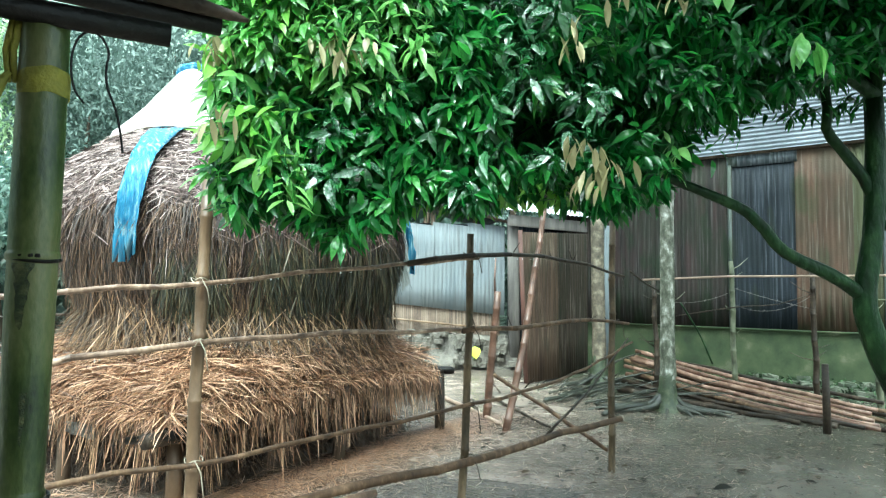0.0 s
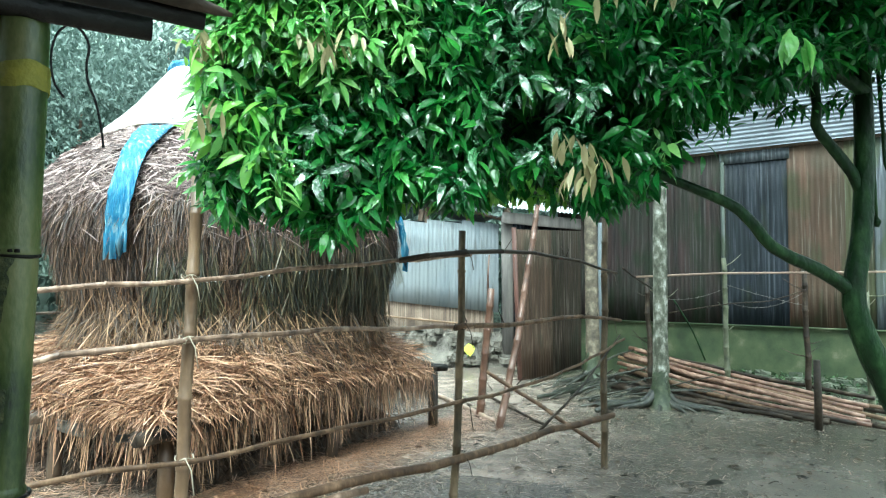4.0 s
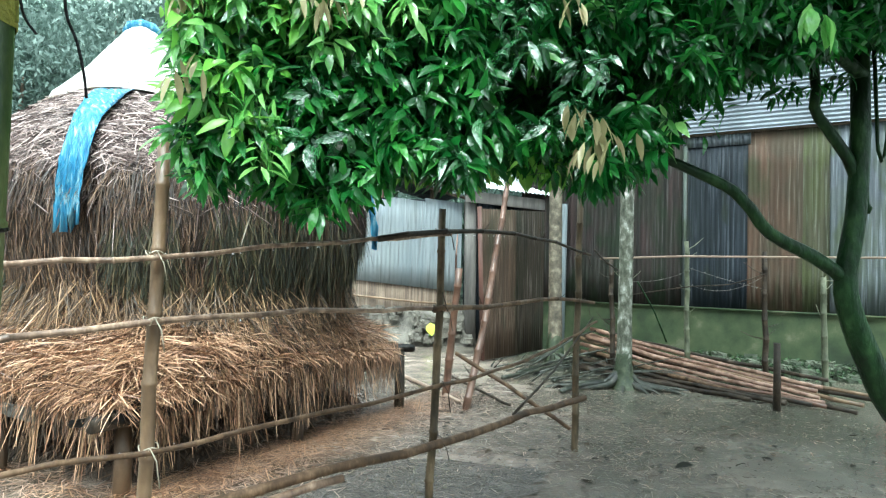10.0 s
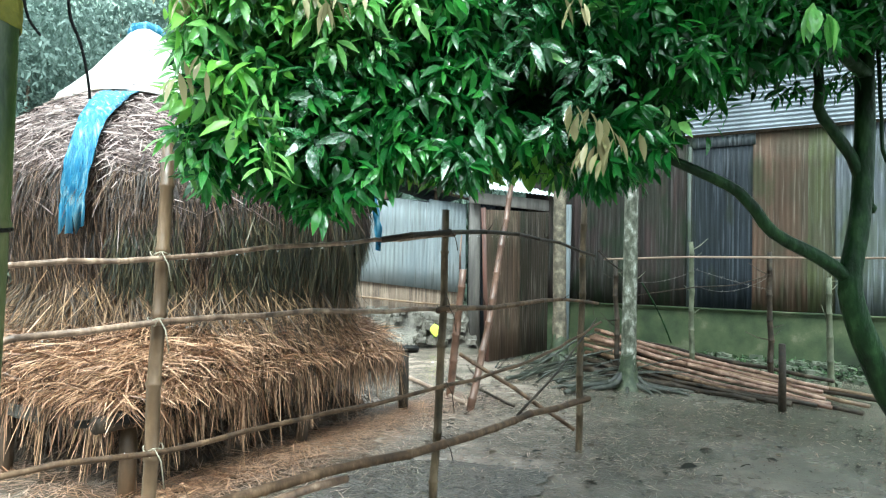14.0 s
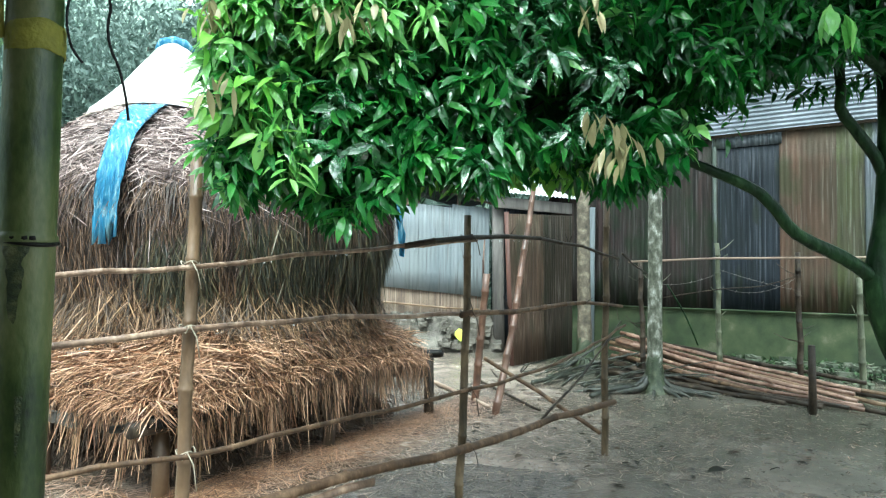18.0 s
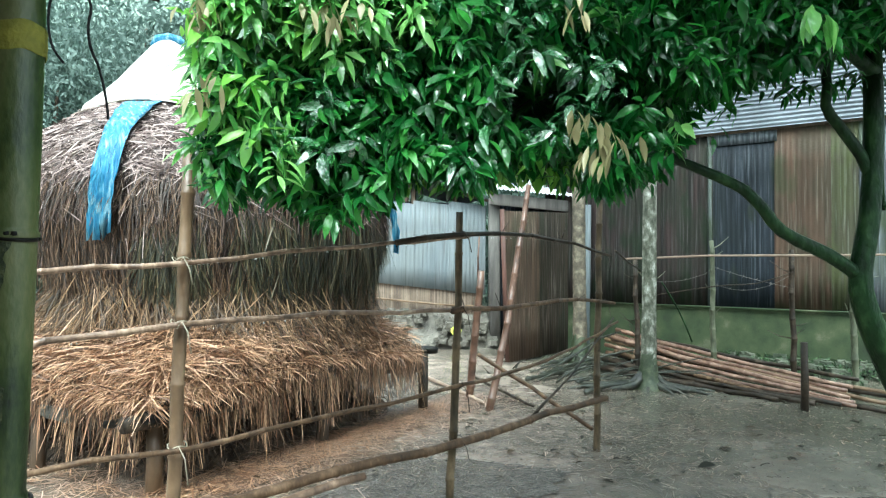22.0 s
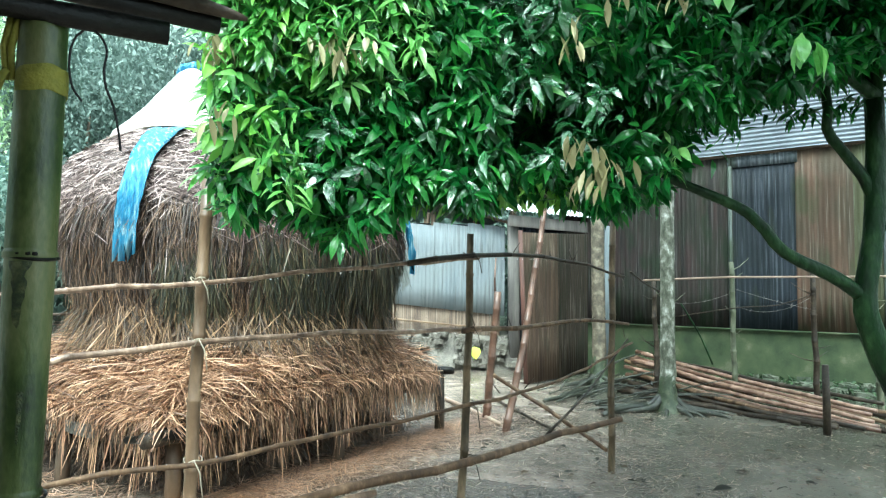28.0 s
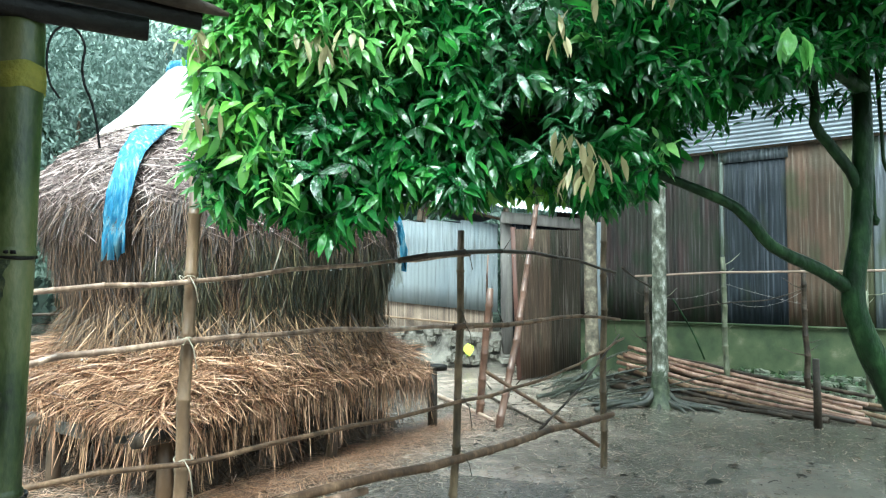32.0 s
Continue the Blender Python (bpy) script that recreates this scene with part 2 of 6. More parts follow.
M_BAMBOO_RED = mat("reddish_bamboo", [(0.05, 0.026, 0.018), (0.155, 0.084, 0.056), (0.4, 0.26, 0.19)], 9, 0.34, 0.3, 50, per="object", amount=0.35)
M_BAMBOO_DARK = mat("wet_dark_bamboo", [(0.009, 0.007, 0.005), (0.028, 0.02, 0.013), (0.085, 0.063, 0.043)], 8, 0.5, 0.4, 60, spec=0.25)
M_WOOD = mat("wet_rough_wood", [(0.03, 0.02, 0.014), (0.08, 0.055, 0.035), (0.15, 0.105, 0.07)], 9, 0.55, 0.6, 60, stretch=(1, 1, 0.2))
M_BARK = mat("dark_wet_bark", [(0.003, 0.009, 0.003), (0.01, 0.03, 0.009), (0.035, 0.075, 0.026)], 16, 0.5, 0.9, 36, stretch=(1, 1, 0.5), dist=0.012, spec=0.15, rough_var=0.25)
M_LICHEN = mat("lichen_bark", [(0.02, 0.024, 0.014), (0.05, 0.056, 0.034), (0.12, 0.125, 0.09), (0.3, 0.305, 0.26), (0.68, 0.68, 0.63)], 15, 0.6, 0.9, 80, stretch=(1, 1, 0.6), dist=0.012)
M_MOSS_BARK = mat("mossy_bark", [(0.012, 0.02, 0.008), (0.04, 0.055, 0.026), (0.11, 0.125, 0.075)], 16, 0.45, 0.8, 60, dist=0.012)
M_ROOT = mat("wet_root_bark", [(0.006, 0.008, 0.005), (0.02, 0.023, 0.015), (0.08, 0.08, 0.06)], 14, 0.35, 0.8, 60)
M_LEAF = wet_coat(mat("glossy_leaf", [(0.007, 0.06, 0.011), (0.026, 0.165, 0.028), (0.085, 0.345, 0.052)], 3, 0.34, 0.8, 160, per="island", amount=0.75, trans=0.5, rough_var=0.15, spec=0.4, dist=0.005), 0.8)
# darker copy of the leaf green, carrying the shade inside the crown
M_LEAF_SHADE = wet_coat(mat("shaded_leaf", [(0.006, 0.045, 0.008), (0.018, 0.12, 0.02), (0.055, 0.25, 0.036)], 3, 0.34, 0.8, 160, per="island", amount=0.75, trans=0.5, rough_var=0.15, spec=0.3, dist=0.005), 0.6)
M_LEAF_WET = wet_coat(mat("rain_silvered_leaf", [(0.012, 0.06, 0.02), (0.03, 0.12, 0.04), (0.07, 0.22, 0.075)], 3, 0.15, 1.0, 90, per="island", amount=0.6, trans=0.3, rough_var=0.08, spec=1.0, dist=0.01), 1.0, 40.0)
M_LEAF_WET.node_tree.nodes["Principled BSDF"].inputs["Coat IOR"].default_value = 2.3
# lighter young green that also carries the light on the crown's open side
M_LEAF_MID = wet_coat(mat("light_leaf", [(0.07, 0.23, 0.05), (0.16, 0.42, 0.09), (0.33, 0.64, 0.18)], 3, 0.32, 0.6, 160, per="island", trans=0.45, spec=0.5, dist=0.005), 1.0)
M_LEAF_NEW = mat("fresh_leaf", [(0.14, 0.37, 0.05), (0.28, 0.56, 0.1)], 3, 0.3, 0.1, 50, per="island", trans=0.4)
M_LEAF_PALE = mat("pale_young_leaf", [(0.2, 0.19, 0.085), (0.4, 0.355, 0.2)], 3, 0.4, 0.1, 50, per="island", trans=0.3)
# foliage beyond the yard: greens paled and blued to carry the rain mist
M_FAR_LEAF = mat("hazed_foliage", [(0.05, 0.085, 0.07), (0.1, 0.152, 0.127), (0.22, 0.295, 0.26)], 0.6, 0.6, 0, 5, per="island", amount=0.5, trans=0.3)
M_MIDTREE = mat("hazed_blue_green_leaf", [(0.045, 0.1, 0.076), (0.13, 0.225, 0.178), (0.35, 0.46, 0.4)], 0.8, 0.35, 0, 5, per="island", amount=0.7, trans=0.3)
M_FAR_LIGHT = mat("light_hazed_foliage", [(0.16, 0.26, 0.12), (0.35, 0.5, 0.26), (0.56, 0.7, 0.46)], 0.6, 0.5, 0, 5, per="island", amount=0.6, trans=0.35)
M_ZINC = sheet_mat("galvanised_sheet", [(0.15, 0.175, 0.19), (0.205, 0.23, 0.245), (0.175, 0.195, 0.2)], (0.09, 0.09, 0.085), (0.085, 0.09, 0.075), 0.6, 0.2, 0.65)
M_ROOF = mat("zinc_roof_sheet", [(0.1, 0.118, 0.135), (0.19, 0.215, 0.245)], 1.5, 0.4, 0.1, 30, metal=0.5)
# zinc lifted toward white, the sky's reflection put into its colour
M_BRIGHT = mat("sky_paled_zinc_sheet", [(0.4, 0.42, 0.43), (0.55, 0.57, 0.58)], 3, 0.3, 0.1, 30, metal=0.4)
M_RUST = sheet_mat("rusted_sheet", [(0.045, 0.029, 0.019), (0.085, 0.051, 0.034), (0.038, 0.032, 0.02)], (0.13, 0.11, 0.088), (0.03, 0.037, 0.016), 0.56)
M_RUST_DARK = sheet_mat("blue_black_sheet", [(0.006, 0.009, 0.013), (0.017, 0.022, 0.03), (0.011, 0.015, 0.017)], (0.06, 0.07, 0.085), (0.014, 0.019, 0.013), 0.58)
M_PURPLE = sheet_mat("purplish_rust_sheet", [(0.013, 0.0115, 0.0105), (0.04, 0.026, 0.024), (0.017, 0.02, 0.013)], (0.075, 0.07, 0.066), (0.013, 0.022, 0.01), 0.53)
M_MOSSY_SHEET = sheet_mat("mossy_sheet", [(0.026, 0.026, 0.018), (0.055, 0.05, 0.032), (0.045, 0.05, 0.022)], (0.13, 0.135, 0.105), (0.05, 0.06, 0.02), 0.53)
M_GREY_SHEET = sheet_mat("grey_streaked_sheet", [(0.05, 0.06, 0.07), (0.11, 0.12, 0.135), (0.065, 0.08, 0.06)], (0.2, 0.22, 0.245), (0.045, 0.058, 0.03), 0.55, 0.2)
M_GATE = sheet_mat("brown_rust_sheet", [(0.034, 0.022, 0.014), (0.07, 0.045, 0.03), (0.042, 0.033, 0.02)], (0.13, 0.1, 0.08), (0.026, 0.026, 0.014), 0.56)
M_GATE_DARK = sheet_mat("dark_brown_sheet", [(0.014, 0.011, 0.007), (0.036, 0.026, 0.017), (0.021, 0.018, 0.011)], (0.12, 0.1, 0.085), (0.015, 0.017, 0.01), 0.55)
M_RAIL = mat("pinkish_weathered_bamboo", [(0.05, 0.03, 0.019), (0.2, 0.13, 0.088), (0.48, 0.35, 0.25)], 16, 0.45, 0.5, 90, stretch=(1, 1, 0.4), dist=0.006)
# near-black tone for the eave poles, log ends and node rings
M_BLACK = mat("black_bamboo", [(0.0016, 0.0014, 0.0012), (0.004, 0.0035, 0.003), (0.014, 0.012, 0.0095)], 8, 0.45, 0.3, 60, spec=0.2)
M_FENCE = mat("lichened_pole", [(0.035, 0.04, 0.022), (0.1, 0.11, 0.065), (0.24, 0.24, 0.17)], 14, 0.6, 0.5, 60, per="object", amount=0.2, stretch=(1, 1, 0.5))
M_TAN_BARK = mat("tan_bark", [(0.04, 0.034, 0.024), (0.12, 0.1, 0.07), (0.3, 0.26, 0.19)], 11, 0.7, 0.6, 50, dist=0.01)
M_PLINTH = mat("mossy_cement", [(0.008, 0.015, 0.005), (0.022, 0.039, 0.013), (0.05, 0.068, 0.027), (0.14, 0.14, 0.095)], 2.6, 0.8, 0.3, 90, dist=0.006)
M_BANK = mat("grey_mud_bank", [(0.045, 0.04, 0.032), (0.12, 0.11, 0.09), (0.21, 0.19, 0.16)], 4, 0.65, 0.8, 24, dist=0.04)
M_WOVEN = mat("split_bamboo_mat", [(0.09, 0.064, 0.046), (0.19, 0.142, 0.105), (0.3, 0.235, 0.18)], 5, 0.65, 0.3, 40, per="object", amount=0.5)
M_MOSS = mat("moss_and_weeds", [(0.008, 0.022, 0.007), (0.022, 0.055, 0.016), (0.06, 0.115, 0.035)], 5, 0.7, 0.5, 40, per="island")
M_STONE = mat("mossy_rubble", [(0.025, 0.035, 0.02), (0.07, 0.085, 0.055), (0.15, 0.15, 0.12)], 6, 0.7, 0.8, 40)
# backdrop green lifted toward pale, the mist painted into it
M_BACK = mat("hazed_backdrop", [(0.16, 0.24, 0.19), (0.28, 0.37, 0.3), (0.45, 0.53, 0.46)], 0.8, 0.9, 0, 3)
M_STILE = mat("red_brown_board", [(0.045, 0.018, 0.012), (0.1, 0.042, 0.03)], 9, 0.6, 0.4, 60, stretch=(1, 1, 0.2))
M_YELLOW = mat("yellow_cloth", [(0.13, 0.14, 0.02), (0.32, 0.29, 0.04)], 20, 0.7, 0.4, 120)
M_MOULD = mat("green_black_mould", [(0.006, 0.012, 0.004), (0.018, 0.028, 0.01), (0.06, 0.07, 0.026), (0.14, 0.14, 0.065)], 60, 0.5, 0.3, 260)
M_ROPE = mat("black_rope", [(0.008, 0.008, 0.009), (0.02, 0.02, 0.022)], 30, 0.7, 0.5, 200)
M_TWINE = mat("pale_twine", [(0.26, 0.23, 0.17), (0.42, 0.38, 0.3)], 30, 0.8, 0.4, 150)
M_RED = mat("red_plastic", [(0.5, 0.012, 0.02), (0.62, 0.02, 0.035)], 4, 0.3, 0, 30)
M_DEAD = mat("dead_leaf", [(0.006, 0.007, 0.004), (0.018, 0.016, 0.009), (0.075, 0.05, 0.028)], 8, 0.7, 0.2, 60, per="object", amount=0.6, spec=0.2)
M_DEBRIS = mat("wet_debris", [(0.008, 0.007, 0.005), (0.015, 0.012, 0.009), (0.04, 0.03, 0.02), (0.26, 0.2, 0.14)], 5, 0.4, 0, 50, per="island", amount=0.9)
M_TRODDEN = mat("trodden_straw", [(0.03, 0.024, 0.018), (0.12, 0.096, 0.072), (0.36, 0.29, 0.22)], 4, 0.35, 0, 50, per="island", amount=0.85)
M_PLASTER = mat("mud_wall", [(0.16, 0.13, 0.1), (0.26, 0.22, 0.17)], 2, 0.9, 0.4, 20)


# ---- mesh helpers ----
def mesh_of(name, verts, faces, material, smooth=True):
    me = bpy.data.meshes.new(name)
    me.from_pydata([tuple(v) for v in verts], [], faces)
    me.materials.append(material)
    if smooth:
        me.polygons.foreach_set("use_smooth", [True] * len(me.polygons))
    me.update()
    return me


def mesh_np(name, verts, quads, material, smooth=True):
    """A mesh from arrays of points (n, 3) and of four-cornered faces (m, 4)."""
    me = bpy.data.meshes.new(name)
    verts, quads = np.asarray(verts, np.float32), np.asarray(quads, np.int32)
    me.vertices.add(len(verts))
    me.vertices.foreach_set("co", verts.ravel())
    me.loops.add(quads.size)
    me.loops.foreach_set("vertex_index", quads.ravel())
    me.polygons.add(len(quads))
    me.polygons.foreach_set("loop_start", np.arange(0, quads.size, 4, dtype=np.int32))
    me.materials.append(material)
    me.polygons.foreach_set("use_smooth", np.full(len(quads), smooth))
    me.update(calc_edges=True)
    me.validate()
    return me


def thing(name, at, label, category, group="", kind=""):
    ob = new(name)
    ob.location = at
    ob.empty_display_size = 0.1
    return tagged(ob, label, category, group, kind)


def child(ob, parent, label=""):
    """Hangs an object whose points are in world places under its thing."""
    ob.parent = parent
    ob.matrix_parent_inverse = Matrix.Translation(-parent.location) if parent.type == "EMPTY" else Matrix.Identity(4)
    if label:
        ob["label"] = label
    return ob


def piece(name, verts, faces, material, parent, label="", smooth=True):
    return child(new(name, mesh_of(name, verts, faces, material, smooth)), parent, label)


def piece_np(name, verts, quads, material, parent, label="", smooth=True, kind=""):
    ob = child(new(name, mesh_np(name, verts, quads, material, smooth)), parent, label)
    return tagged(ob, kind=kind)


def tube(pts, radii, sides=10, wob=0.0, caps=True, seed=0):
    """Points and faces of a tube along pts with a radius at each point."""
    r = random.Random(seed)
    pts = [Vector(p) for p in pts]
    if not hasattr(radii, "__len__"):
        radii = [radii] * len(pts)
    verts, faces = [], []
    up = Vector((0.31, 0.17, 0.94))
    d0 = (pts[-1] - pts[0]).normalized()
    if abs(d0.dot(up)) > 0.9:
        up = Vector((1, 0.1, 0))
    for i, p in enumerate(pts):
        d = (pts[min(i + 1, len(pts) - 1)] - pts[max(i - 1, 0)]).normalized()
        a = d.cross(up).normalized()
        b = d.cross(a)
        for k in range(sides):
            t = 2 * math.pi * k / sides
            q = radii[i] * (1 + wob * (r.random() - 0.5))
            verts.append(p + a * (q * math.cos(t)) + b * (q * math.sin(t)))
    for i in range(len(pts) - 1):
        for k in range(sides):
            k2 = (k + 1) % sides
            faces.append((i * sides + k, i * sides + k2, (i + 1) * sides + k2, (i + 1) * sides + k))
    if caps:
        faces.append(tuple(range(sides))[::-1])
        faces.append(tuple(range((len(pts) - 1) * sides, len(pts) * sides)))
    return verts, faces


def along(pts, step):
    """Places spaced along a polyline, smoothed as a curve."""
    pts = [Vector(p) for p in pts]
    out = []
    for i in range(len(pts) - 1):
        p0, p1, p2, p3 = pts[max(i - 1, 0)], pts[i], pts[i + 1], pts[min(i + 2, len(pts) - 1)]
        k = max(1, round((p2 - p1).length / step))
        for j in range(k):
            t = j / k
            out.append(0.5 * ((2 * p1) + (p2 - p0) * t + (2 * p0 - 5 * p1 + 4 * p2 - p3) * t * t + (3 * p1 - p0 - 3 * p2 + p3) * t ** 3))
    out.append(pts[-1])
    return out


def bamboo(pts, r0, r1, gap=0.32, sides=10, seed=0, jog=0.006, ring=1.16):
    """Points and faces of a bamboo pole: a tapered tube with swollen nodes and slight kinks at them."""
    rr = random.Random(seed)
    base = along(pts, gap)
    n = len(base)
    base = [p + Vector((rr.uniform(-jog, jog), rr.uniform(-jog, jog), rr.uniform(-jog, jog))) if 0 < i < n - 1 else p for i, p in enumerate(base)]
    line, radii = [], []
    for i, p in enumerate(base):
        r = r0 + (r1 - r0) * i / (n - 1)
        if 0 < i < n - 1:
            d = (base[i + 1] - base[i - 1]).normalized()
            for o, k in ((-0.6, 1.0), (-0.25, ring), (0.15, ring * 0.98), (0.45, 0.97)):
                line.append(p + d * (o * r))
                radii.append(r * k)
        else:
            line.append(p)
            radii.append(r)
    return tube(line, radii, sides, 0.03, True, seed)


def corrugated(o, u, v, w, h, pitch=0.076, amp=0.006, nv=3, sag=0.0, seed=0):
    """Points and faces of a corrugated sheet, w wide along u (across its waves) and h long along v, with its thickness."""
    rr = random.Random(seed)
    o, u, v = Vector(o), Vector(u).normalized(), Vector(v).normalized()
    nrm = u.cross(v).normalized()
    cols = max(4, int(w / pitch * 6))
    verts, faces = [], []
    bend = [rr.uniform(-1, 1) * sag for _ in range(nv + 1)]
    for side in (0, 1):
        for j in range(nv + 1):
            for i in range(cols + 1):
                x = w * i / cols
                verts.append(o + u * x + v * (h * j / nv) + nrm * (amp * math.sin(2 * math.pi * x / pitch) + bend[j] * math.sin(math.pi * i / cols) - 0.002 * side))
    c = cols + 1
    lay = c * (nv + 1)
    for j in range(nv):
        for i in range(cols):
            a = j * c + i
            faces.append((a, a + 1, a + 1 + c, a + c))
            faces.append((lay + a, lay + a + c, lay + a + 1 + c, lay + a + 1))
    for i in range(cols):
        faces.append((i, lay + i, lay + i + 1, i + 1))
        a = nv * c + i
        faces.append((a, a + 1, lay + a + 1, lay + a))
    for j in range(nv):
        a, b = j * c, (j + 1) * c
        faces.append((a, b, lay + b, lay + a))
        a, b = a + cols, b + cols
        faces.append((a, lay + a, lay + b, b))
    return verts, faces


def beam_box(p, q, w, h, bev=0.006, seed=0):
    """A squared timber from p to q with chamfered edges."""
    p, q = Vector(p), Vector(q)
    d = (q - p).normalized()
    a = d.cross(Vector((0, 0, 1)))
    a = a.normalized() if a.length > 0.05 else Vector((1, 0, 0))
    b = a.cross(d).normalized()
    w, h = w / 2, h / 2
    ring = [(w - bev, h), (w, h - bev), (w, -h + bev), (w - bev, -h), (-w + bev, -h), (-w, -h + bev), (-w, h - bev), (-w + bev, h)]
    verts = [p + a * x + b * y for x, y in ring] + [q + a * x + b * y for x, y in ring]
    faces = [(k, (k + 1) % 8, 8 + (k + 1) % 8, 8 + k) for k in range(8)] + [tuple(range(8))[::-1], tuple(range(8, 16))]
    return verts, faces


def blades(root, way, length, width, droop, side):
    """Bent strips, three spans long, one for each row of the arrays: straws, with a slight fold."""
    n = len(root)
    way = way / np.linalg.norm(way, axis=1, keepdims=True)
    side = side - way * np.sum(side * way, 1, keepdims=True)
    side = side / (np.linalg.norm(side, axis=1, keepdims=True) + 1e-9)
    v = np.zeros((n, 8, 3))
    for k, t in enumerate((0.0, 0.34, 0.68, 1.0)):
        c = root + way * (length * t)[:, None]
        c[:, 2] -= droop * t * t
        wd = width * (1.0, 0.95, 0.8, 0.35)[k]
        v[:, 2 * k] = c - side * (wd / 2)[:, None]
        v[:, 2 * k + 1] = c + side * (wd / 2)[:, None]
    q = np.array([[0, 1, 3, 2], [2, 3, 5, 4], [4, 5, 7, 6]])
    quads = (np.arange(n)[:, None, None] * 8 + q[None]).reshape(-1, 4)
    return v.reshape(-1, 3), quads


def leaves(root, way, up, length, width, curl=0.25, stations=5):
    """Folded, curling leaves: five rows of three points each."""
    n = len(root)
    way = way / np.linalg.norm(way, axis=1, keepdims=True)
    side = np.cross(way, up)
    side /= np.linalg.norm(side, axis=1, keepdims=True) + 1e-9
    nrm = np.cross(side, way)
    prof = np.interp(np.linspace(0, 1, stations), [0, 0.18, 0.42, 0.74, 1], [0.06, 0.68, 1.0, 0.62, 0.02])
    v = np.zeros((n, stations * 3, 3))
    for k in range(stations):
        t = k / (stations - 1)
        c = root + way * (length * t)[:, None] - nrm * (length[:, None] * curl * t * t)
        h = (width * prof[k] / 2)[:, None]
        v[:, 3 * k] = c - side * h + nrm * h * 0.35
        v[:, 3 * k + 1] = c
        v[:, 3 * k + 2] = c + side * h + nrm * h * 0.35
    q = []
    for k in range(stations - 1):
        for s in (0, 1):
            a = 3 * k + s
            q.append([a, a + 1, a + 4, a + 3])
    quads = (np.arange(n)[:, None, None] * (stations * 3) + np.array(q)[None]).reshape(-1, 4)
    return v.reshape(-1, 3), quads


def unit(n):
    v = RNG.normal(size=(n, 3))
    return v / np.linalg.norm(v, axis=1, keepdims=True)


# ---- ground ----
def ground_height(x, y):
    near = math.exp(-((x / 14) ** 2 + ((y - 6) / 14) ** 2))
    z = 0.012 * noise.noise((x * 0.9, y * 0.9, 0)) + 0.006 * noise.noise((x * 3.1, y * 3.1, 4))
    return z * near * 1.5


def build_ground():
    xs = sorted({-400, -150, -60, -30, -20, *[i * 0.25 for i in range(-56, 49)], 20, 30, 60, 150, 400})
    ys = sorted({-400, -150, -60, -30, -15, *[i * 0.25 for i in range(-20, 73)], 25, 30, 60, 150, 400})
    verts = [(x, y, ground_height(x, y)) for y in ys for x in xs]
    c = len(xs)
    faces = [(j * c + i, j * c + i + 1, (j + 1) * c + i + 1, (j + 1) * c + i) for j in range(len(ys) - 1) for i in range(c - 1)]
    tagged(new("ground", mesh_of("ground", verts, faces, M_MUD)), "wet trodden mud of a farmyard in the rain", "ground", kind="structure")


build_ground()


def puddle(x, y, rx, ry, z, seed, label, m=M_WATER):
    """A flat sheet of rain water; the mud rises through it here and there."""
    verts = [(x, y, z)]
    for k in range(64):
        a = 2 * math.pi * k / 64
        w = 1 + 0.3 * noise.noise((math.cos(a) * 1.5 + seed, math.sin(a) * 1.5, 0)) + 0.15 * noise.noise((math.cos(a) * 5, math.sin(a) * 5 + seed, 2))
        verts.append((x + rx * w * math.cos(a), y + ry * w * math.sin(a), z))
    tagged(new("water", mesh_of("water", verts, [(0, k + 1, (k + 1) % 64 + 1) for k in range(64)], m)), label, "water", kind="structure")


puddle(-6.2, 6.4, 3.3, 3.4, 0.01, 1, "shallow muddy rain water standing on the flooded yard")
puddle(0.5, 4.65, 0.8, 0.5, 0.009, 4, "thin film of rain water on the mud by the fence", M_FILM)

# ---- haystack on its platform ----
F, R, L = Vector((-1.25, 4.32, 0)), Vector((0.66, 6.93, 0)), Vector((-3.3, 5.8, 0))
B = R + L - F
HC = Vector((-1.33, 6.42, 0))


def stack_centre(z):
    k = min(1, max(0, (z - 1.7) / 1.7))
    return HC.x - 0.44 * k * k * (3 - 2 * k), HC.y - 0.1 * k


STACK_Z = [0.55, 0.8, 0.95, 1.2, 1.5, 1.8, 2.1, 2.3, 2.48, 2.64, 2.8, 3.05, 3.25, 3.4]
STACK_R = [1.34, 1.26, 1.25, 1.31, 1.42, 1.48, 1.47, 1.36, 1.15, 0.89, 0.64, 0.36, 0.17, 0.04]


def stack_r(z):
    return np.interp(z, STACK_Z, STACK_R)


def stack_point(a, z, out=0.0):
    cx, cy = stack_centre(z)
    r = float(stack_r(z)) * (1 + 0.03 * math.sin(3 * a + 1) + 0.02 * math.sin(7 * a + z * 3)) + out
    return cx + r * math.cos(a), cy + r * math.sin(a), z


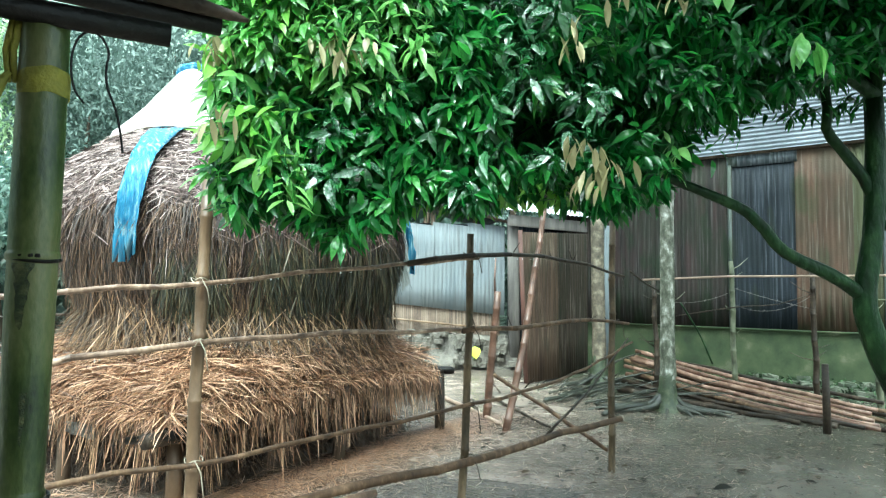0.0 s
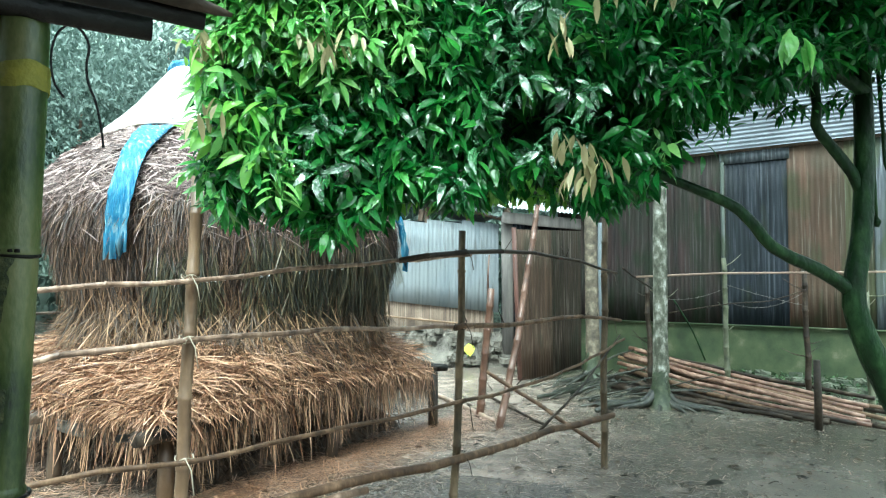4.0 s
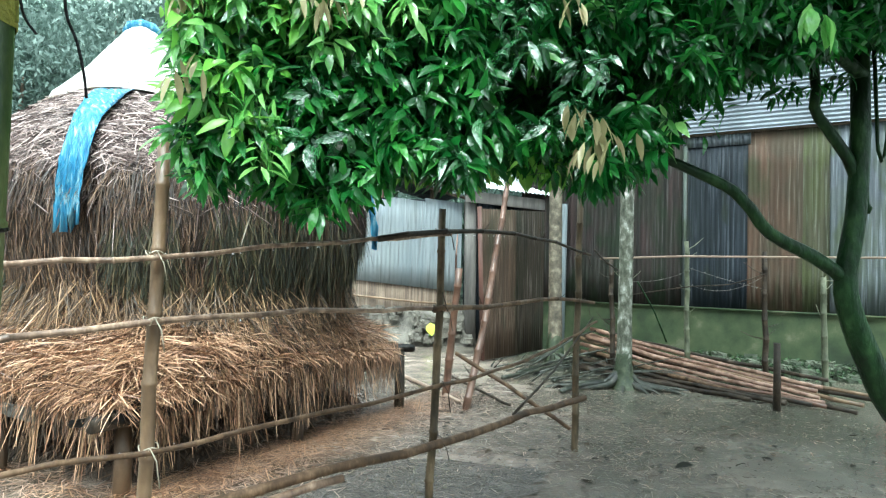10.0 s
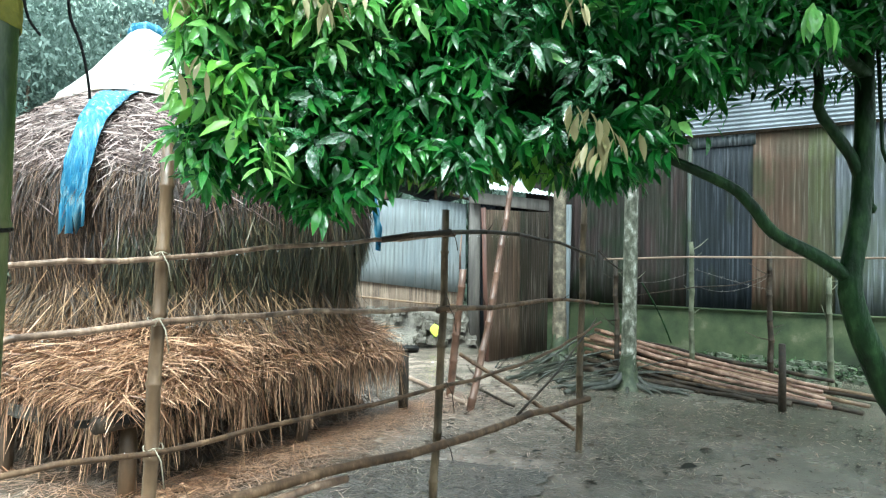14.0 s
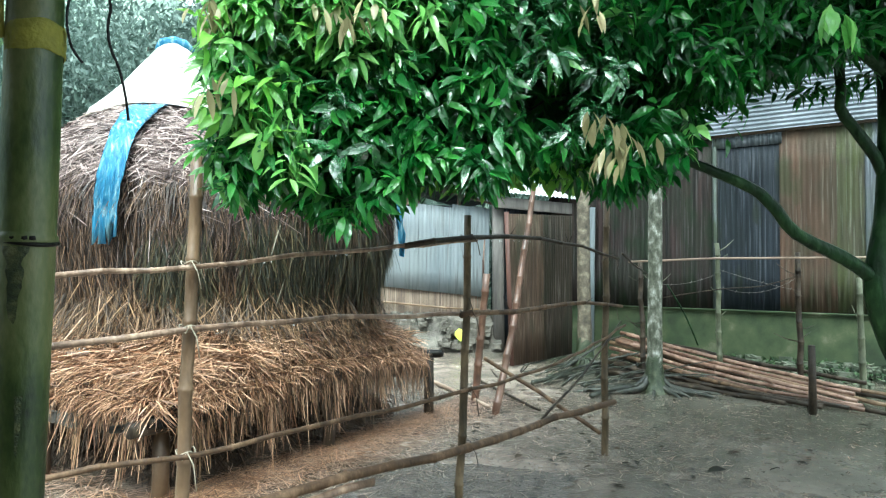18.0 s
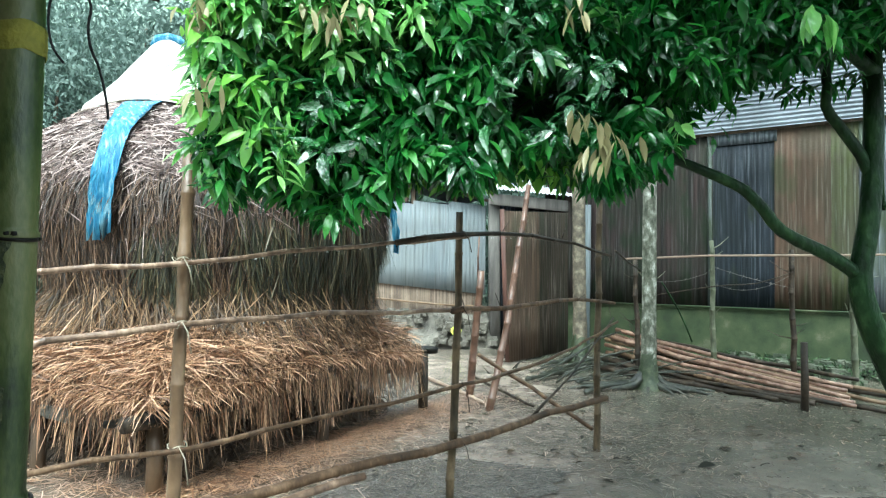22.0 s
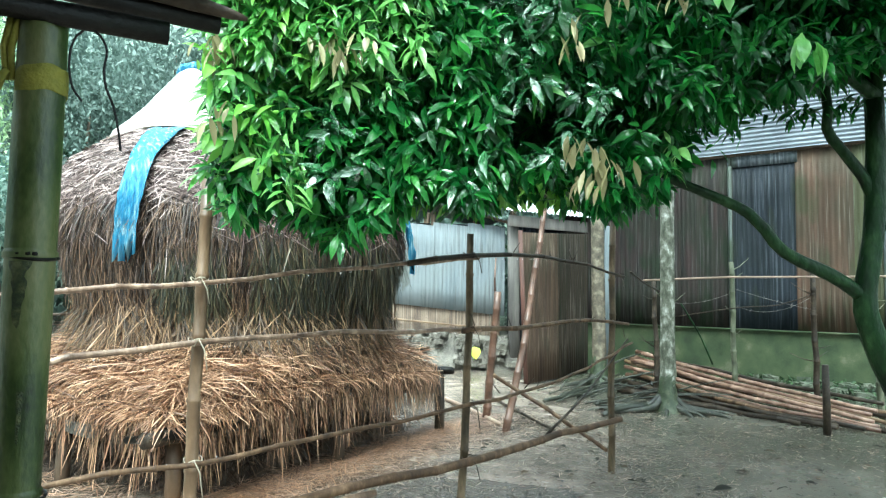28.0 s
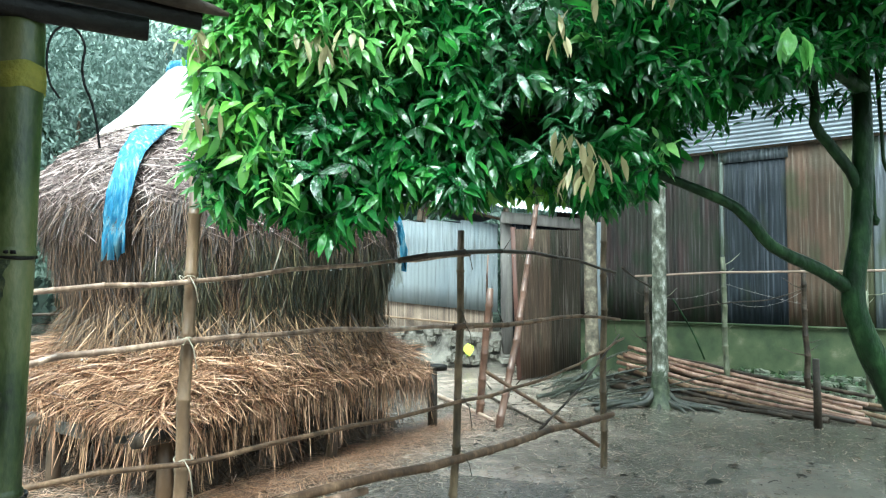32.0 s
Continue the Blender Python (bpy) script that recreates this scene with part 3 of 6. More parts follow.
def build_haystack():
    st = thing("haystack", (HC.x, HC.y, 0.6), "tall domed straw stack under a white sheet on a bamboo platform", "haystack")
    # packed core
    zs = np.linspace(0.55, 3.36, 34)
    verts, faces, c = [], [], 72
    for z in zs:
        for k in range(c):
            a = 2 * math.pi * k / c
            n = noise.noise((math.cos(a) * 3, math.sin(a) * 3, z * 3)) * 0.04
            verts.append(stack_point(a, z, -0.05 + n))
    for j in range(len(zs) - 1):
        for k in range(c):
            faces.append((j * c + k, j * c + (k + 1) % c, (j + 1) * c + (k + 1) % c, (j + 1) * c + k))
    faces.append(tuple(range((len(zs) - 1) * c, len(zs) * c)))
    piece("packed_core", verts, faces, M_CORE, st)

    def layer(name, n, z0, z1, mat_, lmin, lmax, down, spread, lift, width, label, loose=False, arc=(math.pi * 0.93, math.pi * 2.12)):
        a = RNG.uniform(*arc, n)
        z = RNG.uniform(z0, z1, n)
        root = np.array([stack_point(x, y, o) for x, y, o in zip(a, z, RNG.uniform(-0.03, 0.03, n))])
        outw = np.stack([np.cos(a), np.sin(a), np.zeros(n)], 1)
        tang = np.stack([-np.sin(a), np.cos(a), np.zeros(n)], 1)
        dr = np.gradient(np.array(STACK_R), np.array(STACK_Z))
        slope = np.interp(z, STACK_Z, dr)
        fall = -np.stack([np.cos(a) * slope, np.sin(a) * slope, np.ones(n)], 1)
        fall /= np.linalg.norm(fall, axis=1, keepdims=True)
        way = fall * down + tang * RNG.normal(0, spread, n)[:, None] + outw * np.abs(RNG.normal(lift, lift, n))[:, None] + RNG.normal(0, 0.08, (n, 3))
        if loose:
            th = RNG.choice([-1, 1], n) * RNG.normal(1.3, 0.65, n)
            way = fall * np.cos(th)[:, None] + tang * np.sin(th)[:, None] + outw * RNG.normal(0.06, 0.2, n)[:, None]
        ln = RNG.uniform(lmin, lmax, n)
        v, q = blades(root, way, ln, RNG.uniform(0.6, 1.4, n) * width, ln * RNG.uniform(0, 0.12, n), np.cross(way, outw) + RNG.normal(0, 0.35, (n, 3)))
        piece_np(name, v, q, mat_, st, label, kind="stuff")

    layer("dome_straw", 24000, 2.0, 2.8, M_STRAW_OLD, 0.05, 0.14, 0.2, 0.6, 0.12, 0.0075, "greyish matted straw of the dome", True)
    layer("crossing_straw", 2600, 2.02, 2.72, M_STRAW_PALE, 0.08, 0.2, 0.2, 0.6, 0.12, 0.0075, "pale straws lying across the dome", True)
    layer("tangled_straw", 1900, 1.8, 2.25, M_STRAW_OLD, 0.08, 0.25, 0.5, 0.7, 0.1, 0.0065, "tangled loose straws", True)
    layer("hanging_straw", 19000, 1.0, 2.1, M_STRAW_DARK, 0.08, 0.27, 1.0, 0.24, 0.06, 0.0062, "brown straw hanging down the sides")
    layer("grey_straw", 600, 1.6, 2.15, M_STRAW_OLD, 0.1, 0.28, 1.0, 0.22, 0.07, 0.006, "greyer loose straws")
    # blackish green straws, a broad band on the right flank, a small one in front
    layer("damp_straw", 5200, 1.24, 1.86, M_STRAW_BLACK, 0.12, 0.34, 1.0, 0.25, 0.1, 0.008, "blackish green straw", False, (5.0, 6.3))
    layer("damp_straw", 1900, 1.34, 1.72, M_STRAW_BLACK, 0.12, 0.3, 1.0, 0.25, 0.1, 0.008, "blackish green straw", False, (4.55, 4.85))
    layer("mixed_straw", 2600, 1.0, 1.42, M_STRAW_OLIVE, 0.1, 0.3, 0.9, 0.35, 0.12, 0.0055, "dull olive-gold straws among the brown")
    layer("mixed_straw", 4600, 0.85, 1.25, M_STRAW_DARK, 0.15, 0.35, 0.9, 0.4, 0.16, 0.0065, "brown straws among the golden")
    layer("pulled_straw", 9000, 0.9, 1.3, M_STRAW_OLIVE, 0.16, 0.42, 0.9, 0.6, 0.3, 0.006, "dull golden straw pulled loose near the foot")
    layer("loose_straw", 4200, 0.82, 1.14, M_STRAW, 0.12, 0.34, 0.8, 0.7, 0.3, 0.0055, "orange-gold straw pulled loose at the foot")
    # loose straw on the platform and over its edges
    n = 23000
    s, t = RNG.uniform(-0.02, 0.88, n), RNG.uniform(-0.02, 1.02, n)
    pick = RNG.random(n)
    s = np.where(pick < 0.42, RNG.uniform(-0.03, 0.3, n), s)
    t = np.where((pick >= 0.42) & (pick < 0.8), RNG.uniform(-0.03, 0.22, n), t)
    f, r, l = np.array(F), np.array(R), np.array(L)
    pos = f + (l - f) * t[:, None] + (r - f) * s[:, None]
    d = np.linalg.norm(pos[:, :2] - np.array(HC)[:2], axis=1)
    edge = np.minimum(np.minimum(s * 3.25, (0.93 - s) * 20), np.minimum(t * 2.5, (1 - t) * 2.5))
    pos[:, 2] = 0.62 + np.clip(edge * 3, 0, 0.12) + np.clip(edge, 0, 0.5) * 0.3 + RNG.uniform(-0.02, 0.06, n)
    pos[:, 2] += np.clip((1.7 - d) / 0.5, 0, 1) ** 1.4 * 0.12
    keep = d > 1.05
    pos, edge = pos[keep], edge[keep]
    m = len(pos)
    out = pos - np.array([HC.x, HC.y, 0])
    out[:, 2] = 0
    out /= np.linalg.norm(out, axis=1, keepdims=True)
    th = np.array([9 * noise.noise((r_[0] * 4, r_[1] * 4, 0)) for r_ in pos]) + RNG.uniform(-2.2, 2.2, m)
    way = np.stack([np.cos(th), np.sin(th), RNG.normal(0, 0.22, m)], 1) + out * 0.22
    way[:, 2] -= 0.1
    ln = np.minimum(RNG.uniform(0.14, 0.36, m), 0.18 + np.clip(edge, 0, 1) * 0.7)
    way[:, :2] *= np.where(edge < 0.15, 0.55, 1.0)[:, None]
    v, q = blades(pos, way, ln, RNG.uniform(0.0042, 0.008, m), ln * RNG.uniform(0, 0.3, m), RNG.normal(0, 1, (m, 3)) * np.array([1, 1, 0.3]))
    piece_np("spread_straw", v, q, M_STRAW, st, "fresh golden straw spread over the platform", kind="stuff")
    # fringe over the edges: a few long wet stalks below a shorter thatch
    for nm, p, e, cnt in (("front_fringe", F + (R - F) * 0.035, F + (R - F) * 0.935, 3600), ("side_fringe", F + (L - F) * 0.05, L, 2100), ("end_fringe", F + (R - F) * 0.93, L + (R - F) * 0.93, 900), ("back_fringe", L, B, 1100)):
        p0, e0 = np.array(p), np.array(e)
        ax = (e0 - p0) / np.linalg.norm(e0 - p0)
        o = np.array([ax[1], -ax[0], 0])
        if np.dot(o, np.array(HC) - p0) > 0:
            o = -o
        for m_, share, lab in ((M_STRAW_OLIVE, 0.4, "dull wet straw hanging over the platform's edge"), (M_STRAW, 0.65, "golden straw hanging over the platform's edge")):
            c_ = int(cnt * share)
            k = RNG.random(c_)
            root = p0 + (e0 - p0) * k[:, None] + o * RNG.uniform(-0.06, 0.07, c_)[:, None]
            root[:, 2] = RNG.uniform(0.5, 0.72, c_)
            way = o * RNG.uniform(-0.03, 0.25, c_)[:, None] + ax * RNG.normal(0, 0.22, c_)[:, None]
            way[:, 2] = -1
            clump = 0.62 + 0.45 * np.sin(k * 41) * np.sin(k * 13 + 1) + 0.2 * np.sin(k * 97 + 2)
            ln = (0.07 + 0.4 * RNG.random(c_) ** 1.9) * np.clip(clump, 0.25, 1.2) + np.where(RNG.random(c_) < 0.06, 0.16, 0)
            v, q = blades(root, way, ln, RNG.uniform(0.0045, 0.0085, c_), ln * 0.02, np.tile(ax, (c_, 1)) + RNG.normal(0, 0.4, (c_, 3)))
            piece_np(nm, v, q, m_, st, lab, kind="stuff")
    # a bed of straw under the loose top
    verts, faces = [], []
    for i in range(25):
        for j in range(19):
            s0, t0 = i / 24, j / 18
            p = F + (R - F) * (0.01 + 0.9 * s0) + (L - F) * (0.01 + 0.98 * t0)
            e = min(s0 * 3.25, (1 - s0) * 20, t0 * 2.5, (1 - t0) * 2.5)
            near = min(1, max(0, (1.7 - (Vector((p.x, p.y, 0)) - HC).length) / 0.5)) ** 1.4 * 0.1
            verts.append((p.x, p.y, near + 0.57 + min(e * 3, 0.11) + min(e, 0.5) * 0.28 + 0.03 * noise.noise((p.x * 4, p.y * 4, 0))))
    for i in range(24):
        for j in range(18):
            faces.append((i * 19 + j, (i + 1) * 19 + j, (i + 1) * 19 + j + 1, i * 19 + j + 1))
    piece("straw_bed", verts, faces, M_CORE, st)
    # white sheet on the top
    verts, faces, c = [], [], 64
    zt = [2.66, 2.68, 2.74, 2.85, 2.98, 3.12, 3.26, 3.37, 3.43]
    for j, z in enumerate(zt):
        cx, cy = stack_centre(z)
        rr = np.interp(z, [2.66, 2.74, 2.85, 2.98, 3.12, 3.26, 3.37, 3.43], [0.9, 0.82, 0.67, 0.51, 0.37, 0.24, 0.14, 0.06])
        for k in range(c):
            a = 2 * math.pi * k / c
            w = rr * (1 + 0.02 * math.sin(5 * a) + 0.012 * math.sin(17 * a + j)) + 0.012 * noise.noise((a * 4, z * 6, 0))
            verts.append((cx + w * math.cos(a), cy + w * math.sin(a), z + (0.04 * math.sin(4 * a + 2) if j < 2 else 0)))
    for j in range(len(zt) - 1):
        for k in range(c):
            faces.append((j * c + k, j * c + (k + 1) % c, (j + 1) * c + (k + 1) % c, (j + 1) * c + k))
    faces.append(tuple(range((len(zt) - 1) * c, len(zt) * c)))
    sheet = piece("cover_sheet", verts, faces, M_TARP, st, "white plastic sheet over the top")
    sol = sheet.modifiers.new("thickness", "SOLIDIFY")
    sol.thickness = 0.006
    # a cord round the sheet's hem
    ring = []
    for k in range(73):
        a = 2 * math.pi * k / 72
        x, y, z = stack_point(a, 2.67 + 0.03 * math.sin(4 * a + 2))
        cx, cy = stack_centre(2.67)
        ring.append((cx + (x - cx) * 1.05, cy + (y - cy) * 1.05, z))
    piece("hem_cord", *tube(ring, 0.006, 6), M_TWINE, sheet)
    # blue knot on the top
    ax_, ay_ = stack_centre(3.4)
    verts, faces = tube([(ax_ - 0.14, ay_ - 0.04, 3.37), (ax_ - 0.08, ay_ - 0.06, 3.42), (ax_, ay_ - 0.04, 3.45), (ax_ + 0.09, ay_ - 0.02, 3.43), (ax_ + 0.17, ay_, 3.38)], [0.02, 0.04, 0.05, 0.04, 0.015], 10, 0.4, True, 5)
    piece("knotted_top", verts, faces, M_BLUE, sheet, "blue plastic knotted at the tip")

    def ribbon(name, line, seed):
        rr = random.Random(seed)
        verts, faces, m = [], [], 11
        pts = along([stack_point(a, z, o) for a, z, o, w in line], 0.07)
        n_ = len(pts)
        for i, p in enumerate(pts):
            t = i / (n_ - 1)
            w = np.interp(t, np.linspace(0, 1, len(line)), [q[3] for q in line])
            cx, cy = stack_centre(p.z)
            o = Vector((p.x - cx, p.y - cy, 0)).normalized()
            s = Vector((-o.y, o.x, 0))
            for k in range(m):
                u = (k / (m - 1) - 0.5)
                fold = 0.022 * math.sin(k * 2.1 + i * 0.35) + 0.012 * rr.uniform(-1, 1)
                drop = -0.16 * rr.random() if i == n_ - 1 else 0
                verts.append(p + s * (u * w) + o * (0.03 + fold) + Vector((0, 0, drop)))
        for i in range(n_ - 1):
            for k in range(m - 1):
                faces.append((i * m + k, i * m + k + 1, (i + 1) * m + k + 1, (i + 1) * m + k))
        ob = piece(name, verts, faces, M_BLUE, st, "crumpled strip of blue plastic hanging down the straw")
        sm = ob.modifiers.new("thickness", "SOLIDIFY")
        sm.thickness = 0.004

    ribbon("blue_strip", [(4.6, 2.7, -0.04, 0.24), (4.59, 2.6, 0.06, 0.22), (4.55, 2.36, 0.08, 0.18), (4.485, 2.05, 0.08, 0.2), (4.41, 1.72, 0.07, 0.18)], 3)
    ribbon("blue_strip", [(6.0, 2.35, 0.08, 0.2), (6.05, 2.1, 0.1, 0.22), (6.1, 1.9, 0.12, 0.2), (6.1, 1.72, 0.12, 0.14)], 4)


build_haystack()


def build_platform():
    pf = thing("bamboo_platform", tuple(F + (B - F) * 0.5), "rough bamboo and log platform on short posts under the straw stack", "platform")

    def on(s, t, z):
        p = F + (R - F) * s + (L - F) * t
        return Vector((p.x, p.y, z))

    legs = [(0.035, 0.055), (0.5, 0.02), (0.965, 0.0), (0.02, 0.95), (0.5, 0.97), (0.97, 0.95), (0.02, 0.5), (0.97, 0.5)]
    for i, (s, t) in enumerate(legs):
        p = on(s, t, 0)
        r = 0.05
        piece("leg", *tube([p + Vector((0, 0, -0.1)), p + Vector((0.01, 0, 0.2)), p + Vector((0, 0.01, 0.58 if i == 2 else 0.5))], [r * 1.05, r, r * 0.95], 12, 0.12, True, i), M_BAMBOO if i == 0 else M_BAMBOO_DARK if i == 2 else M_WOOD, pf)
    for i, t in enumerate((0.03, 0.5, 0.97)):
        piece("long_beam", *tube(along([on(-0.045, t, 0.5), on(0.5, t, 0.48), on(0.97, t, 0.5), on(1.0, t, 0.5)], 0.4), 0.05, 12, 0.06, True, 20 + i), M_BAMBOO_DARK if i == 0 else M_WOOD, pf)
    c = on(0.0, 0.0, 0.52)
    ax1, ax2 = (L - F).normalized(), (R - F).normalized()
    log = piece("corner_log", *tube([c - ax2 * 0.06 + ax1 * 0.0 + Vector((0, 0, 0.02)), c + ax2 * 0.05, c + ax2 * 0.6 - Vector((0, 0, 0.02))], [0.036, 0.04, 0.045], 14, 0.16, True, 71), M_BLACK, pf, "thick blackened log end")
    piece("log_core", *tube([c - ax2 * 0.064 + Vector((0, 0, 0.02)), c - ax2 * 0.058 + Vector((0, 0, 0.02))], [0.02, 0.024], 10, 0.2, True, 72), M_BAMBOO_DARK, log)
    piece("corner_pole", *tube([c + ax1 * 0.3 - ax2 * 0.1 + Vector((0, 0, -0.05)), c + ax1 * 0.12 - ax2 * 0.04 + Vector((0, 0, -0.025)), c - ax1 * 0.03], [0.024, 0.027, 0.028], 12, 0.06, True, 73), M_BLACK, pf)
    piece("end_log", *tube([(0.44, 6.96, 0.6), (0.6, 6.92, 0.605), (0.72, 6.9, 0.61), (0.75, 6.895, 0.605)], [0.04, 0.042, 0.04, 0.028], 12, 0.15, True, 75), M_BLACK, pf, "blackened log lying across the end post")
    piece("knot_end", *tube([c + ax1 * 0.62 - ax2 * 0.07 + Vector((0, 0, 0.11)), c + ax1 * 0.62 + ax2 * 0.1 + Vector((0, 0, 0.12))], [0.032, 0.03], 10, 0.15, True, 74), M_BAMBOO_DARK, pf)
    for i, s in enumerate((0.11, 0.3, 0.5, 0.73, 0.95)):
        piece("cross_pole", *bamboo([on(s, 0.0, 0.54), on(s, 1.04, 0.56)], 0.04, 0.035, 0.3, 10, 30 + i), M_BAMBOO_DARK, pf)
    k = 0
    for t in np.linspace(0.0, 1.0, 20):
        piece("slat", *bamboo([on(0.0, t, 0.6), on(1.0, t, 0.6)], 0.022, 0.018, 0.4, 7, 60 + k, 0.004), M_BAMBOO_DARK, pf)
        k += 1


build_platform()


def build_shade_fill():
    """Dark straw fill added under the platform, standing in for the shade there."""
    verts, faces, n, m = [], [], 30, 24
    for i in range(n + 1):
        for j in range(m + 1):
            s, t = i / n, j / m
            e = min(s, 1 - s, t, 1 - t)
            p = F + (R - F) * (0.09 + 0.86 * s) + (L - F) * (0.12 + 0.8 * t)
            w = 0.05 * noise.noise((p.x * 3, p.y * 3, 2)) + 0.025 * noise.noise((p.x * 11, p.y * 11, 5))
            verts.append((p.x + w, p.y - w, -0.03 + 0.44 * min(1, e * 5) ** 0.7 + w * (1 if e > 0 else 0)))
    for i in range(n):
        for j in range(m):
            faces.append((i * (m + 1) + j, (i + 1) * (m + 1) + j, (i + 1) * (m + 1) + j + 1, i * (m + 1) + j + 1))
    hp = thing("shade_fill", tuple(F + (B - F) * 0.5), "dark straw fill added under the bamboo platform for the shade there", "straw heap")
    piece("fill_mound", verts, faces, M_CORE, hp)
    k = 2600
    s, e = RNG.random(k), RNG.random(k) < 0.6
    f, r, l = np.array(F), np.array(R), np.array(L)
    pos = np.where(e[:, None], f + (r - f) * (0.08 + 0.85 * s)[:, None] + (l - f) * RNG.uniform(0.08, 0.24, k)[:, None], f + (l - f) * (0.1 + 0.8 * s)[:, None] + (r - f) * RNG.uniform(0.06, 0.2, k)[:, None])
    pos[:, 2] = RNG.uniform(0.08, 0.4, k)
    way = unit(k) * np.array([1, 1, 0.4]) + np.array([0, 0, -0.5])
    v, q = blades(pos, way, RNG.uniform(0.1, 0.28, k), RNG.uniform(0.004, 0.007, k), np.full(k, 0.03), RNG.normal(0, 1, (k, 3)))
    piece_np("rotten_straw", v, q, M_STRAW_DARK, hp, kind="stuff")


build_shade_fill()


def build_scrap():
    ax1 = (L - F).normalized()
    o = Vector((ax1.y, -ax1.x, 0))
    o = o if o.dot(HC - F) < 0 else -o
    verts, faces, m, n = [], [], 9, 12
    for i in range(n):
        for k in range(m):
            p = F + ax1 * (0.72 + 0.34 * i / (n - 1)) + o * (0.05 + 0.02 * noise.noise((i * 0.7, k * 0.8, 0)))
            verts.append((p.x, p.y, 0.505 - (0.1 - 0.03 * i / n) * k / (m - 1) + 0.01 * noise.noise((i, k, 3))))
    for i in range(n - 1):
        for k in range(m - 1):
            faces.append((i * m + k, (i + 1) * m + k, (i + 1) * m + k + 1, i * m + k + 1))
    ob = new("plastic_scrap", mesh_of("plastic_scrap", verts, faces, M_SCRAP))
    ob.modifiers.new("thickness", "SOLIDIFY").thickness = 0.003
    tagged(ob, "torn scrap of grey-white plastic hanging from the platform's rim", "plastic scrap")


build_scrap()


# ---- bamboo fence in front ----
P1, P2, P3 = Vector((-0.845, 3.235, 0)), Vector((0.495, 3.995, 0)), Vector((1.84, 5.31, 0))


def build_fence():
    fe = thing("bamboo_fence", tuple(P2), "open fence of weathered bamboo posts and rails tied with twine", "fence")

    posts = []

    def post(pts, r0, r1, m, seed):
        posts.append(piece("post", *bamboo(pts, r0, r1, 0.28, 12, seed, 0.006), m, fe))

    post([(-0.86, 3.225, -0.25), (-0.845, 3.232, 0.6), (-0.835, 3.24, 1.2), (-0.822, 3.245, 1.95)], 0.031, 0.027, M_BAMBOO, 1)
    post([(0.455, 3.955, -0.25), (0.487, 3.985, 0.5), (0.507, 4.003, 1.2), (0.513, 4.01, 1.755)], 0.026, 0.021, M_POST_GREEN, 2)
    post([(1.835, 5.305, -0.25), (1.84, 5.31, 0.6), (1.845, 5.315, 1.25), (1.86, 5.34, 2.0)], 0.028, 0.024, M_POST_GREEN, 3)
    lift = Vector((0.03, -0.05, 0))

    def rail(pts, r0, r1, m, seed, gap=0.3):
        piece("rail", *bamboo([Vector(p) + lift for p in pts], r0, r1, gap, 10, seed, 0.008), m, fe)

    rail([(-2.2, 2.42, 1.34), (-1.46, 2.864, 1.375), (-0.84, 3.23, 1.44), (-0.26, 3.581, 1.516), (0.2, 3.83, 1.57), (0.53, 4.02, 1.61)], 0.0135, 0.0105, M_RAIL, 11, 0.2)
    rail([(0.1, 3.77, 1.56), (0.495, 3.99, 1.625), (1.034, 4.505, 1.652), (1.45, 4.9, 1.62), (1.9, 5.32, 1.55)], 0.017, 0.009, M_BAMBOO_DARK, 12)
    rail([(-2.2, 2.45, 0.9), (-1.7, 2.72, 1.0), (-1.28, 2.971, 1.121), (-0.84, 3.235, 1.164), (-0.253, 3.585, 1.195), (0.3, 3.88, 1.19), (0.55, 4.04, 1.185)], 0.0155, 0.0115, M_RAIL, 13, 0.22)
    rail([(0.43, 3.94, 1.186), (0.505, 4.0, 1.194), (0.8, 4.28, 1.19), (1.086, 4.555, 1.205), (1.5, 4.95, 1.21), (1.95, 5.37, 1.17)], 0.017, 0.012, M_POST, 14)
    rail([(-2.2, 2.43, 0.56), (-1.325, 2.944, 0.634), (-0.84, 3.232, 0.632), (-0.323, 3.543, 0.676), (0.495, 3.99, 0.762), (1.037, 4.508, 0.801), (1.6, 5.04, 0.9), (2.004, 5.432, 1.017)], 0.0135, 0.0095, M_POST, 15, 0.22)
    rail([(-1.3, 2.95, 0.3), (-0.42, 3.485, 0.392), (0.487, 3.982, 0.447), (1.2, 4.66, 0.45), (1.85, 5.28, 0.43)], 0.027, 0.022, M_POST, 16, 0.26)
    rail([(-1.2, 2.98, 0.2), (-0.42, 3.45, 0.33), (-0.05, 3.66, 0.37)], 0.024, 0.02, M_RAIL, 17, 0.26)
    # props behind the far end
    piece("brace", *bamboo([(1.16, 4.72, 0.42), (1.55, 5.05, 0.66), (1.99, 5.36, 1.05)], 0.011, 0.006, 0.2, 8, 21), M_BAMBOO_DARK, fe)
    piece("brace", *bamboo([(1.06, 6.32, 0.635), (1.45, 5.85, 0.4), (1.83, 5.4, 0.15)], 0.019, 0.017, 0.25, 10, 22), M_POST, fe)
    for i, (p, z) in enumerate(((P1, 1.44), (P1, 1.166), (P1, 0.632), (P2, 1.62), (P2, 1.19), (P2, 0.76), (P2, 0.445), (P3, 1.185), (P3, 0.435), (P3, 1.56))):
        a = [(p.x + 0.038 * math.cos(t) + 0.012, p.y + 0.05 * math.sin(t) - 0.02, z + 0.02 * math.sin(t * 1.5)) for t in np.linspace(0, 11, 34)]
        tail = [(p.x + 0.03, p.y - 0.07, z + 0.02), (p.x + 0.06, p.y - 0.08, z - 0.03), (p.x + 0.075, p.y - 0.08, z - 0.1 - 0.02 * (i % 3))]
